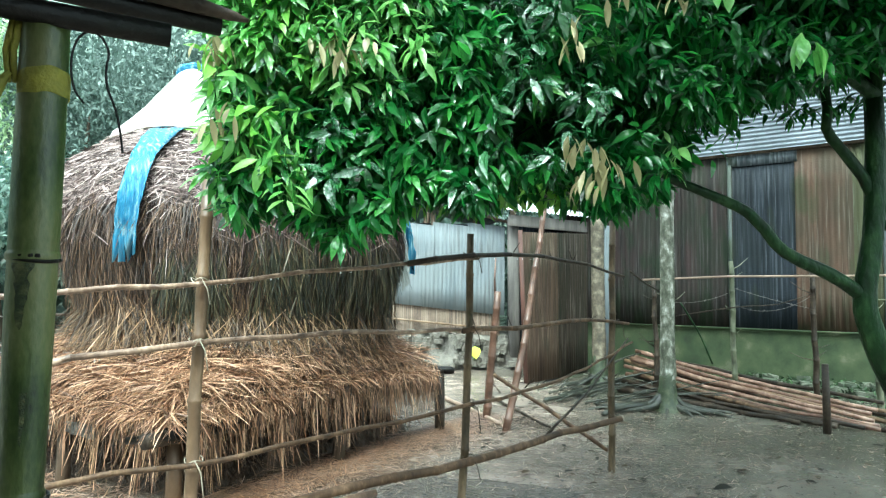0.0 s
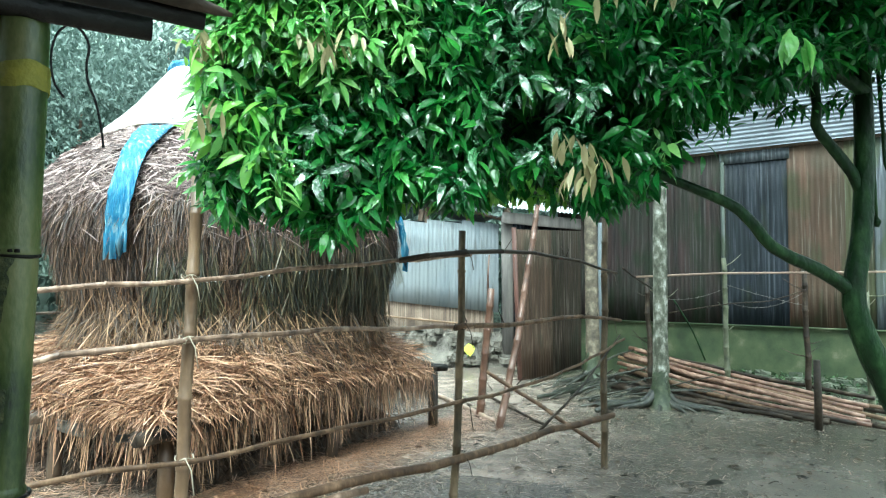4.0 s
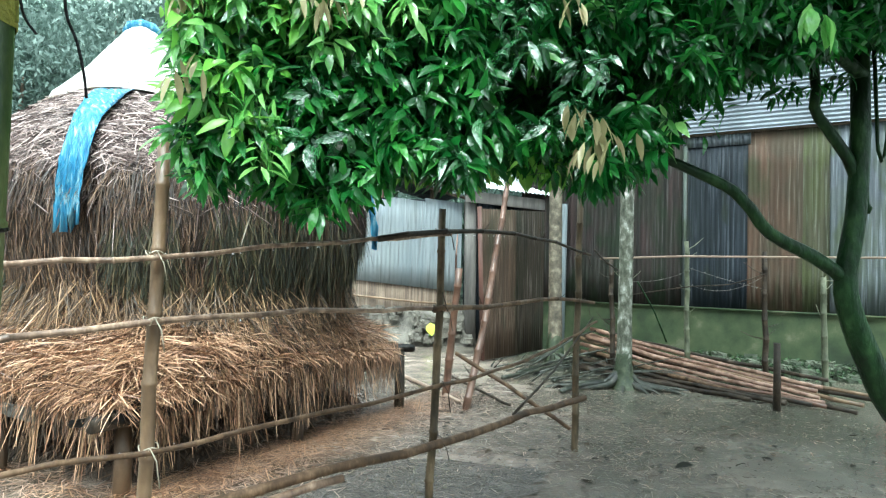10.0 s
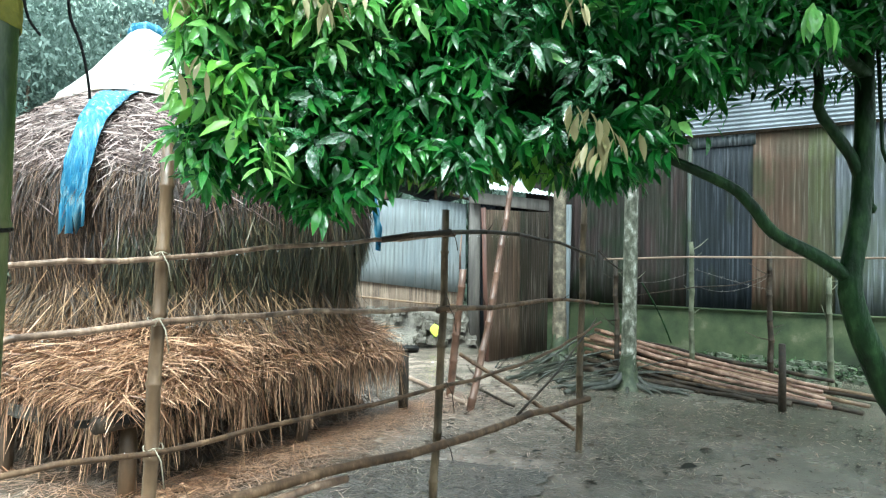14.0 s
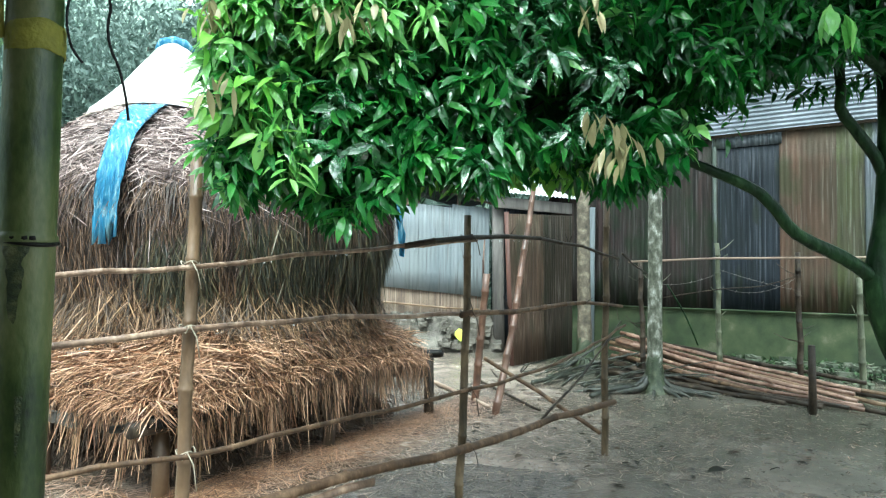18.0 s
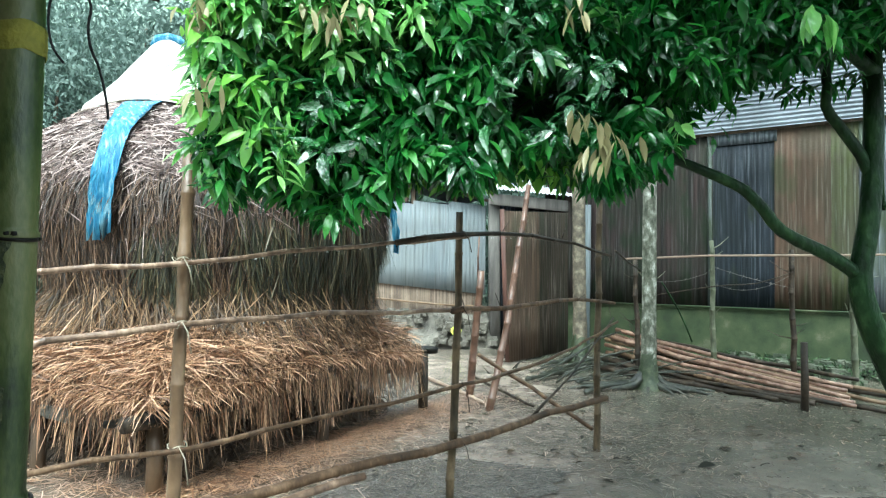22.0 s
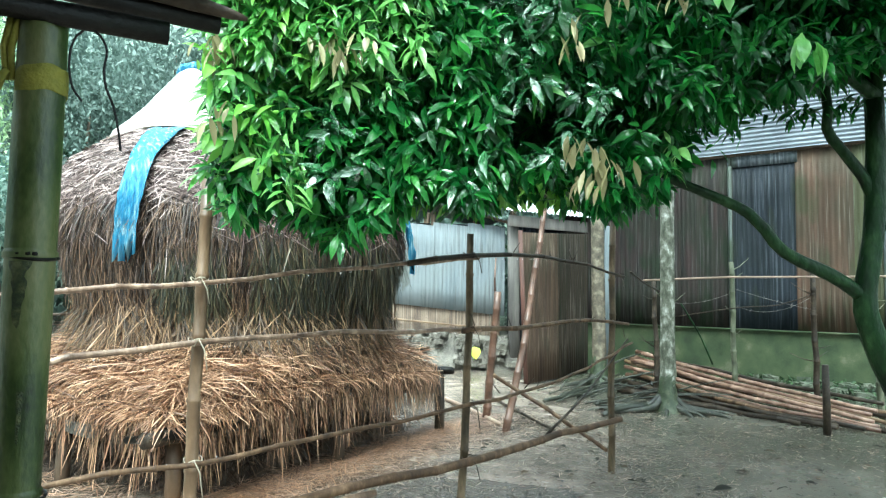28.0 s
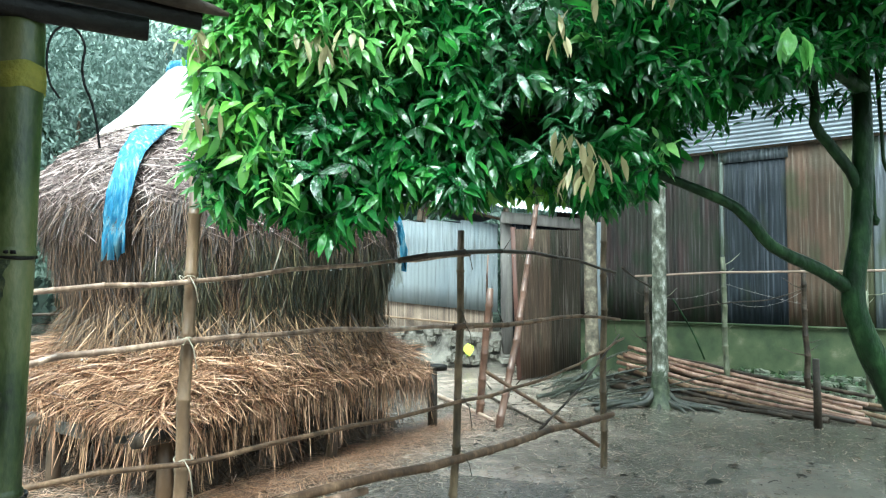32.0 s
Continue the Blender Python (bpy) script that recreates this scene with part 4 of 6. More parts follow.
        piece("twine", *tube(a + tail, 0.0028, 5), M_TWINE if i < 3 else M_BAMBOO_DARK, posts[0 if p is P1 else 1 if p is P2 else 2])
    # short side twigs left on the thin rails
    tw = random.Random(5)
    for i in range(12):
        k = tw.random()
        p = P2 + (P3 - P2) * k
        z = (1.64, 1.2, 0.8)[i % 3]
        d = Vector((tw.uniform(-0.06, 0.06), tw.uniform(-0.06, 0), tw.uniform(0.02, 0.09)))
        o = Vector((p.x, p.y, z)) + lift
        piece("twig", *tube([o, o + d * 0.6, o + d], [0.004, 0.003, 0.002], 5), M_BAMBOO_DARK, fe)


build_fence()


def build_drops():
    """Rain beads that hang under the upper rails."""
    m = mat("rain_bead", [(0.8, 0.84, 0.86), (0.92, 0.94, 0.95)], 5, 0.06, 0, 20)
    m.node_tree.nodes["Principled BSDF"].inputs["Transmission Weight"].default_value = 0.6
    rr = random.Random(77)
    verts, faces = [], []
    runs = [((-0.84, 3.23, 1.425), (-0.26, 3.581, 1.5)), ((-0.26, 3.581, 1.5), (0.2, 3.83, 1.555)), ((-1.28, 2.971, 1.101), (-0.253, 3.585, 1.178)), ((0.495, 3.99, 1.61), (1.034, 4.505, 1.64)), ((-1.325, 2.944, 0.618), (-0.323, 3.543, 0.66))]
    for a, b in runs:
        for _ in range(9):
            p = Vector(a).lerp(Vector(b), rr.random()) + Vector((0, 0, -0.004))
            r, o, c = rr.uniform(0.0025, 0.0042), len(verts), 6
            verts.append(p + Vector((0, 0, r * 1.6)))
            for z, w in ((0.5, 0.75), (-0.4, 0.95)):
                verts += [p + Vector((math.cos(k * math.pi / 3) * r * w, math.sin(k * math.pi / 3) * r * w, r * z)) for k in range(c)]
            verts.append(p + Vector((0, 0, -r)))
            for k in range(c):
                k2 = (k + 1) % c
                faces += [(o, o + 1 + k, o + 1 + k2), (o + 1 + k, o + 7 + k, o + 7 + k2, o + 1 + k2), (o + 7 + k, o + 13, o + 7 + k2)]
    tagged(new("raindrops", mesh_of("raindrops", verts, faces, m)), "clear rain beads hanging under the bamboo rails", "water drops", kind="stuff")


build_drops()


# ---- the veranda corner by the camera ----
def build_veranda():
    vp = thing("veranda_post", (-0.56, 1.2, 0), "thick green bamboo post with dark nodes and a yellow cloth tie", "post")
    line, radii = [], []
    nodes = [0.35, 0.72, 1.085, 1.452]
    z = -0.2
    while z < 1.845:
        near = min(nodes, key=lambda q: abs(q - z))
        d = z - near
        r = 0.034 + 0.002 * math.sin(z * 5)
        if abs(d) < 0.012:
            r *= 1.07 - 0.08 * (abs(d + 0.003) < 0.003)
        line.append((-0.558 - 0.008 * (1.5 - z) / 1.5, 1.2, z))
        radii.append(r)
        z += 0.003 if abs(d) < 0.02 else 0.02
    culm = piece("culm", *tube(line, radii, 28, 0.006, True, 3), M_BAMBOO_GREEN, vp)
    for i, zz in enumerate(nodes):
        ringp = [(-0.556 + 0.0352 * math.cos(t), 1.2 + 0.0352 * math.sin(t), zz + 0.002 * math.sin(2 * t)) for t in np.linspace(0, 2 * math.pi, 30)]
        piece("node_ring", *tube(ringp, 0.0032, 6), M_BLACK, culm)
    # black mould that has run down from the nodes, and blotches
    def mould(a0, half, z0, z1, seed):
        rows, cols = 14, 7
        verts = []
        for i in range(rows):
            z_ = z0 + (z1 - z0) * i / (rows - 1)
            w = half * (0.35 + 0.65 * (i / (rows - 1)) ** 1.5) * (1 + 0.5 * noise.noise((seed, z_ * 60, 0))) * (0.15 if i == 0 else 1)
            sh = 0.35 * half * noise.noise((seed + 5, z_ * 25, 0))
            r = 0.034 + 0.002 * math.sin(z_ * 5) + 0.0007
            for k in range(cols):
                t = a0 + sh + w * (2 * k / (cols - 1) - 1)
                verts.append((-0.558 - 0.008 * (1.5 - z_) / 1.5 + r * math.cos(t), 1.2 + r * math.sin(t), z_))
        piece("mould_patch", verts, [(i * cols + k, i * cols + k + 1, (i + 1) * cols + k + 1, (i + 1) * cols + k) for i in range(rows - 1) for k in range(cols - 1)], M_MOULD, culm, "dark green mould on the bamboo")

    for a0, half, z0, z1 in ((-1.5, 0.42, 1.345, 1.447), (-1.35, 0.5, 0.97, 1.08), (-1.2, 0.16, 1.17, 1.25), (-1.9, 0.12, 0.85, 0.95)):
        mould(a0, half, z0, z1, a0 * 7 + z0)
    # sheath scar under the upper node
    for s, ln in ((-0.35, 0.03), (0.05, 0.05), (0.3, 0.026)):
        a0 = -1.45 + s
        pts = [(-0.556 + 0.0352 * math.cos(a0 + k * 0.09), 1.2 + 0.0352 * math.sin(a0 + k * 0.09), 1.455 + 0.004 * math.sin(k)) for k in range(4)]
        piece("sheath_scar", *tube(pts, [0.001, 0.004, 0.004, 0.001], 6), M_BLACK, culm)
    # yellow cloth wound round the head
    verts, faces, c = [], [], 36
    for jj, (zz, rr_) in enumerate(((1.708, 0.0352), (1.712, 0.037), (1.72, 0.0368), (1.728, 0.0374), (1.738, 0.0368), (1.745, 0.0372), (1.75, 0.0352))):
        for k in range(c):
            t = 2 * math.pi * k / c
            verts.append((-0.555 + rr_ * math.cos(t), 1.2 + rr_ * math.sin(t), zz + 0.006 * math.cos(t + 0.6) + 0.0015 * math.sin(t * 5 + jj)))
    for jj in range(6):
        faces += [(jj * c + k, jj * c + (k + 1) % c, (jj + 1) * c + (k + 1) % c, (jj + 1) * c + k) for k in range(c)]
    piece("cloth_band", verts, faces, M_YELLOW, vp, "dull yellow cloth wound round the head")
    for k, (dx, top) in enumerate(((-0.044, 1.85), (-0.034, 1.84))):
        piece("cloth_band", *tube([(-0.555 + dx, 1.18, 1.73), (-0.555 + dx - 0.004, 1.178, 1.78), (-0.555 + dx * 0.8, 1.18, top)], [0.004, 0.006, 0.007], 7, 0.3, True, k), M_YELLOW, vp)
    piece("cloth_tail", *tube([(-0.595, 1.175, 1.745), (-0.606, 1.17, 1.725), (-0.612, 1.17, 1.695)], [0.004, 0.008, 0.006], 8, 0.5, True, 8), M_YELLOW, vp, "frayed orange-yellow cloth end")

    ev = thing("veranda_eave", (-0.6, 1.2, 1.85), "dark wet bamboo poles carrying the edge of a veranda roof", "eave")
    d = Vector((0.92, 0.39, 0))

    def pole(name, end, r, ln, m, seed, rise=0.0):
        e = Vector(end)
        s = e - d * ln + Vector((0, 0, rise))
        piece(name, *bamboo([s, (s + e) / 2, e], r, r * 0.95, 0.37, 16, seed, 0.002, 1.05), m, ev)

    pole("wall_plate", (-0.377, 1.244, 1.84), 0.0205, 1.6, M_BLACK, 41)
    pole("purlin", (-0.33, 1.39, 1.917), 0.019, 1.6, M_BLACK, 42, 0.045)
    e = Vector((-0.277, 1.385, 1.937))
    line = [e - d * 1.6 + Vector((0, 0, 0.085)), e - d * 0.9 + Vector((0, 0, 0.048)), e - d * 0.3 + Vector((0, 0, 0.016)), e - d * 0.1 + Vector((0, 0, 0.003)), e - d * 0.03 + Vector((0, 0, -0.004)), e + Vector((0, 0, -0.008))]
    piece("drip_pole", *tube(line, [0.018, 0.017, 0.017, 0.016, 0.01, 0.004], 14, 0.04), M_BAMBOO_DARK, ev, "bamboo pole cut off at a slant")
    # tin roof that runs up behind the camera
    o = Vector((-0.32, 1.36, 1.965))
    up = Vector((0.39, -0.92, 0)).normalized()
    back = Vector((-up.x * -1, up.y, 0.28)).normalized()
    v, f = corrugated(o - d * 3.2 + Vector((0, 0, 0.01)), d, back, 3.2, 3.4)
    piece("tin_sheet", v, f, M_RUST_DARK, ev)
    rp = thing("hanging_rope", (-0.49, 1.25, 1.87), "frayed black cord knotted to the eave pole, two ends hanging", "rope")
    piece("cord", *tube(along([(-0.489, 1.21, 1.85), (-0.488, 1.2, 1.829), (-0.505, 1.2, 1.814), (-0.514, 1.2, 1.79), (-0.515, 1.2, 1.758), (-0.508, 1.2, 1.727), (-0.493, 1.2, 1.706)], 0.01), 0.0018, 7, 0.2), M_ROPE, rp)
    piece("cord", *tube(along([(-0.485, 1.21, 1.85), (-0.484, 1.2, 1.828), (-0.469, 1.2, 1.814), (-0.458, 1.2, 1.79), (-0.461, 1.2, 1.761), (-0.457, 1.2, 1.73), (-0.444, 1.2, 1.699), (-0.434, 1.2, 1.656), (-0.43, 1.2, 1.627)], 0.01), 0.002, 7, 0.2), M_ROPE, rp)
    piece("knot", *tube([(-0.496, 1.205, 1.842), (-0.49, 1.2, 1.834), (-0.483, 1.2, 1.831), (-0.477, 1.205, 1.838)], [0.002, 0.0055, 0.0055, 0.002], 8, 0.3), M_ROPE, rp)


build_veranda()
# unseen house wall closing the veranda, made larger to shade the crown's front
v_, f_ = beam_box((-5.2, -0.2, 1.7), (6.5, -4.7, 1.7), 0.3, 3.5, 0.01)
tagged(new("unseen_shade_wall", mesh_of("unseen_shade_wall", v_, f_, M_PLASTER)), "unseen plain house wall behind the veranda, enlarged to shade the tree", "wall", kind="structure")


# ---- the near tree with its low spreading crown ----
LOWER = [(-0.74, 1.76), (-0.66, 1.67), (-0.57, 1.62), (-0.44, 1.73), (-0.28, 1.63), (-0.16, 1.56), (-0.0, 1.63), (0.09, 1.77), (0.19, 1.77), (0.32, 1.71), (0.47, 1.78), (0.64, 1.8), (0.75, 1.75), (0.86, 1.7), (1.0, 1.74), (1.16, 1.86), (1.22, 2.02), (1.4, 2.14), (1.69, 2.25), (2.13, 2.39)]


def build_tree():
    tr = thing("fruit_tree", (2.96, 2.75, 0), "dark wet fruit tree with a low spreading crown of glossy leaves", "tree")
    T = 2.8
    trunk = along([(2.98, T - 0.05, -0.1), (2.9, T - 0.04, 0.2), (2.75, T - 0.02, 0.45), (2.52, T, 0.67), (2.38, T, 0.79), (2.28, T, 0.91), (2.21, T, 1.03), (2.15, T, 1.15), (2.09, T, 1.3), (2.075, T, 1.42), (2.12, T, 1.66), (2.143, T, 2.0), (2.157, T + 0.02, 2.4), (2.2, T + 0.1, 3.0), (2.15, T + 0.2, 3.7)], 0.08)
    piece("trunk", *tube(trunk, np.interp(np.linspace(0, 1, len(trunk)), [0, 0.2, 0.3, 0.4, 0.5, 0.7, 1], [0.085, 0.072, 0.06, 0.052, 0.042, 0.037, 0.02]), 14, 0.07, True, 1), M_BARK, tr)

    def limb(pts, r0, r1, seed):
        p = along(pts, 0.07)
        piece("limb", *tube(p, np.linspace(r0, r1, len(p)), 10, 0.08, True, seed), M_BARK, tr)

    limb([(2.08, T, 1.4), (2.03, T, 1.44), (1.922, T, 1.504), (1.787, T, 1.56), (1.71, T, 1.6), (1.667, T, 1.64), (1.548, T, 1.766), (1.304, T + 0.05, 1.884), (0.9, T + 0.1, 2.05), (0.5, T, 2.15)], 0.032, 0.011, 2)
    limb([(2.135, T, 1.82), (2.082, T, 1.936), (1.98, T, 2.06), (1.916, T, 2.147), (1.915, T, 2.32), (1.7, T, 2.5), (1.2, T, 2.6)], 0.026, 0.012, 3)
    limb([(2.15, T, 2.3), (1.8, T - 0.1, 2.42), (1.3, T - 0.15, 2.4), (0.8, T - 0.15, 2.3), (0.3, T - 0.1, 2.2), (-0.1, T - 0.1, 2.1)], 0.03, 0.01, 4)
    limb([(2.17, T, 2.5), (1.6, T + 0.2, 2.8), (0.9, T + 0.3, 2.9), (0.1, T + 0.2, 2.7), (-0.3, T, 2.5)], 0.03, 0.01, 5)
    limb([(2.18, T, 2.6), (2.5, T - 0.1, 2.8), (2.9, T, 2.9)], 0.025, 0.01, 6)
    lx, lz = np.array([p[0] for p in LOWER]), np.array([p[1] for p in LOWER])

    def crown(name, count, per, depth, top, ln, wd, m, inset=0.0, label="", left=None, gaps=None):
        """Whorls of drooping leaves at the twig ends. gaps: how far the clumps stand apart."""
        x0, x1 = (-0.6, 2.9) if left is None else left
        cx = RNG.uniform(x0, x1, count)
        cy = RNG.uniform(*depth, count)
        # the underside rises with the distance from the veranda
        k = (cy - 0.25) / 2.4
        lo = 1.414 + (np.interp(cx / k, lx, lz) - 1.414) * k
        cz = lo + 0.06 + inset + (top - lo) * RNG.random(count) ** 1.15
        c = np.stack([cx, cy, cz], 1)
        if gaps is not None:
            den = np.array([noise.noise((p[0] * 4.2 + count, p[1] * 2.5, p[2] * 4.2)) for p in c])
            # thinner along the ragged underside
            c = c[den > gaps + 0.3 * np.exp(-(cz - lo) / 0.1) + RNG.normal(0, 0.08, count)]
        n = len(c)
        axis = unit(n) * np.array([0.9, 0.6, 0.6]) + np.array([-0.1, -0.55, 0.25])
        axis /= np.linalg.norm(axis, axis=1, keepdims=True)
        s1 = np.cross(axis, np.array([0, 0, 1.0]))
        s1 /= np.linalg.norm(s1, axis=1, keepdims=True)
        s2 = np.cross(axis, s1)
        roots, ways, ups = [], [], []
        for j in range(per):
            a = 2.4 * j + RNG.uniform(-0.35, 0.35, n)
            ring = s1 * np.cos(a)[:, None] + s2 * np.sin(a)[:, None]
            w = ring + axis * RNG.uniform(-0.1, 0.75, n)[:, None] + np.array([0, 0, -1.0]) * RNG.uniform(0.25, 0.85, n)[:, None]
            roots.append(c + ring * 0.012 - axis * (0.07 * j / per) + unit(n) * 0.008)
            ways.append(w)
            ups.append(axis * 0.8 + np.array([0, 0, 0.7]) + RNG.normal(0, 0.22, (n, 3)))
        roots, ways, ups = np.concatenate(roots), np.concatenate(ways), np.concatenate(ups)
        n = len(roots)
        s = RNG.uniform(0.6, 1.25, n)
        v, q = leaves(roots, ways, ups, ln * s, wd * s * RNG.uniform(0.8, 1.2, n), RNG.uniform(0.12, 0.5, n)[:, None])
        piece_np(name, v, q, m, tr, label, kind="stuff")

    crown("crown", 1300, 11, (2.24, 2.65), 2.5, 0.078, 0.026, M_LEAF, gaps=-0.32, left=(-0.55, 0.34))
    # middle and right of the crown, its shade put into the leaf colour
    crown("mature_crown", 2300, 11, (2.28, 2.75), 2.75, 0.08, 0.027, M_LEAF_SHADE, gaps=-0.24, left=(0.08, 2.9))
    crown("middle_crown", 1100, 11, (2.7, 3.1), 2.75, 0.09, 0.03, M_LEAF_SHADE, gaps=-0.4, left=(0.1, 2.9))
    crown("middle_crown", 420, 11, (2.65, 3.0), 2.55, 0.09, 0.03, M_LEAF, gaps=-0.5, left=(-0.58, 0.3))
    crown("inner_crown", 1000, 10, (3.05, 3.8), 3.0, 0.11, 0.036, M_LEAF_SHADE)
    crown("upper_crown", 190, 9, (2.4, 4.4), 3.8, 0.14, 0.05, M_LEAF_SHADE, 0.75, "", (1.0, 3.4))
    # unseen dense top, added to darken the inside of the crown
    crown("thick_top", 620, 10, (2.5, 4.3), 4.2, 0.14, 0.05, M_LEAF_SHADE, 1.1, "", (0.3, 1.9))
    # unseen leaves over the yard, added to shade the ground on the right
    n = 46000
    p = np.stack([RNG.uniform(0.4, 5.4, n), RNG.uniform(0.6, 6.0, n), np.zeros(n)], 1)
    p[:, 0] = np.maximum(p[:, 0], 0.44 * p[:, 1] + 0.35 + RNG.uniform(-0.2, 1.2, n))
    p[:, 2] = 2.15 + 0.47 * np.hypot(p[:, 0], p[:, 1]) + RNG.random(n) * 1.3
    v, q = leaves(p, unit(n) + np.array([0, 0, -0.5]), unit(n) + np.array([0, 0, 1.2]), RNG.uniform(0.1, 0.17, n), RNG.uniform(0.04, 0.06, n), 0.25)
    piece_np("yard_crown", v, q, M_LEAF, tr, kind="stuff")
    # young leaves on the open side, with its light put into their colour
    crown("light_leaves", 260, 10, (2.2, 2.42), 2.52, 0.075, 0.025, M_LEAF_MID, 0.02, "lighter green young leaves, the open side's light put into their colour", (-0.57, -0.28), -0.25)
    crown("light_leaves", 420, 10, (2.2, 2.45), 2.12, 0.075, 0.025, M_LEAF_MID, 0.44, "lighter green young leaves, the open side's light put into their colour", (-0.57, 0.14), -0.25)
    crown("light_leaves", 190, 10, (2.18, 2.4), 2.0, 0.08, 0.027, M_LEAF_MID, 0.54, "lighter green young leaves, the open side's light put into their colour", (-0.56, 0.0))
    crown("light_leaves", 60, 9, (2.3, 2.8), 2.75, 0.08, 0.027, M_LEAF_MID, 0.02, "lighter green young leaves, the open side's light put into their colour", (-0.6, 1.5), 0.05)
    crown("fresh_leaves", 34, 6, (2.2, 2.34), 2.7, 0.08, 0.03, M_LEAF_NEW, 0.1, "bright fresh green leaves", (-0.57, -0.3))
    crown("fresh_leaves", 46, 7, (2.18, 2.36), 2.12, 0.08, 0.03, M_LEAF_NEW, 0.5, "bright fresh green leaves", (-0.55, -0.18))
    # young leaves whose lime green also carries the backlight from the bright roof
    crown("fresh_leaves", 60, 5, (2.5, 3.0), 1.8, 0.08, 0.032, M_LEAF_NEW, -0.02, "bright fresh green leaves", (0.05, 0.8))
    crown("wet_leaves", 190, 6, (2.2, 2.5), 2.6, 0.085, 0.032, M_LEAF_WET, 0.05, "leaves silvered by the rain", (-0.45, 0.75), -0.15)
    crown("sill_leaves", 45, 4, (2.6, 3.3), 2.4, 0.07, 0.021, M_LEAF_SHADE, -0.15, "small leaves hanging below the limbs", (1.2, 2.4))
    # tufts of pale young leaves that hang down
    TUFTS = [(-0.56, 2.28, 2.2), (-0.52, 2.3, 2.17), (-0.2, 2.28, 2.2), (-0.16, 2.26, 2.16), (-0.1, 2.28, 2.2), (0.6, 2.26, 2.24), (0.6, 2.26, 1.9), (0.67, 2.25, 1.86), (0.72, 2.27, 1.83), (0.64, 2.27, 1.8), (-0.13, 2.28, 2.43), (0.96, 2.26, 2.43), (0.75, 2.26, 2.43), (-0.52, 2.26, 1.95)]
    for i, (x, y, z) in enumerate((a, b - 0.1, c) for a, b, c in TUFTS):
        n = 8
        a = RNG.uniform(0, 6.28, n)
        w = np.stack([np.cos(a) * 0.6, np.sin(a) * 0.5, np.full(n, -1.0)], 1)
        v, q = leaves(np.tile([x, y, z], (n, 1)) + RNG.normal(0, 0.024, (n, 3)), w, np.stack([np.cos(a), np.sin(a), np.full(n, 0.3)], 1), RNG.uniform(0.05, 0.095, n), RNG.uniform(0.018, 0.028, n), 0.15)
        piece_np("young_leaves", v, q, M_LEAF_PALE, tr, "limp pale cream young leaves")
    # big soft leaves that hang at the upper right
    for i, (x, y, z) in enumerate(((1.34, 2.1, 2.25), (1.4, 2.13, 2.23), (1.1, 2.15, 2.46))):
        n = 4
        a = RNG.uniform(0, 6.28, n)
        w = np.stack([np.cos(a) * 0.35, np.sin(a) * 0.35, np.full(n, -1.0)], 1)
        v, q = leaves(np.tile([x, y, z], (n, 1)) + RNG.normal(0, 0.015, (n, 3)), w, np.stack([np.cos(a), np.sin(a), np.full(n, 0.2)], 1), RNG.uniform(0.09, 0.13, n), RNG.uniform(0.045, 0.06, n), 0.2)
        piece_np("hanging_leaves", v, q, M_LEAF_MID, tr, "broad light green hanging leaves")
    # bare vines that hang beside the stem
    for i, pts in enumerate(([(2.3, 2.9, 2.5), (2.315, 2.9, 2.2), (2.325, 2.9, 2.0), (2.345, 2.9, 1.95), (2.37, 2.9, 2.05), (2.385, 2.9, 2.3), (2.39, 2.9, 2.6)], [(2.25, 2.9, 2.5), (2.265, 2.9, 2.2), (2.27, 2.9, 1.9), (2.275, 2.9, 1.74)], [(2.42, 2.95, 2.6), (2.44, 2.95, 2.3), (2.46, 2.95, 2.1)])):
        p = along(pts, 0.05)
        piece("vine", *tube(p, [0.009 - 0.003 * k / len(p) for k in range(len(p))], 7, 0.3, True, i), M_BARK, tr)
    piece("dead_knot", *tube([(2.27, 2.9, 1.76), (2.276, 2.9, 1.735), (2.274, 2.9, 1.71)], [0.006, 0.02, 0.008], 8, 0.4), M_BARK, tr)
    # twigs between the limbs and the leaves
    tw = random.Random(11)
    for i in range(60):
        x = tw.uniform(-0.3, 1.1)
        y = tw.uniform(2.5, 3.1)
        z = tw.uniform(1.95, 2.5)
        e = Vector((x - tw.uniform(0.1, 0.4), y + tw.uniform(-0.2, 0.2), z - tw.uniform(-0.1, 0.25)))
        o = Vector((x, y, z))
        piece("twig", *tube([o, (o + e) / 2 + Vector((0, 0, 0.03)), e], [0.007, 0.005, 0.003], 6, 0.1, True, i), M_BARK, tr)


build_tree()


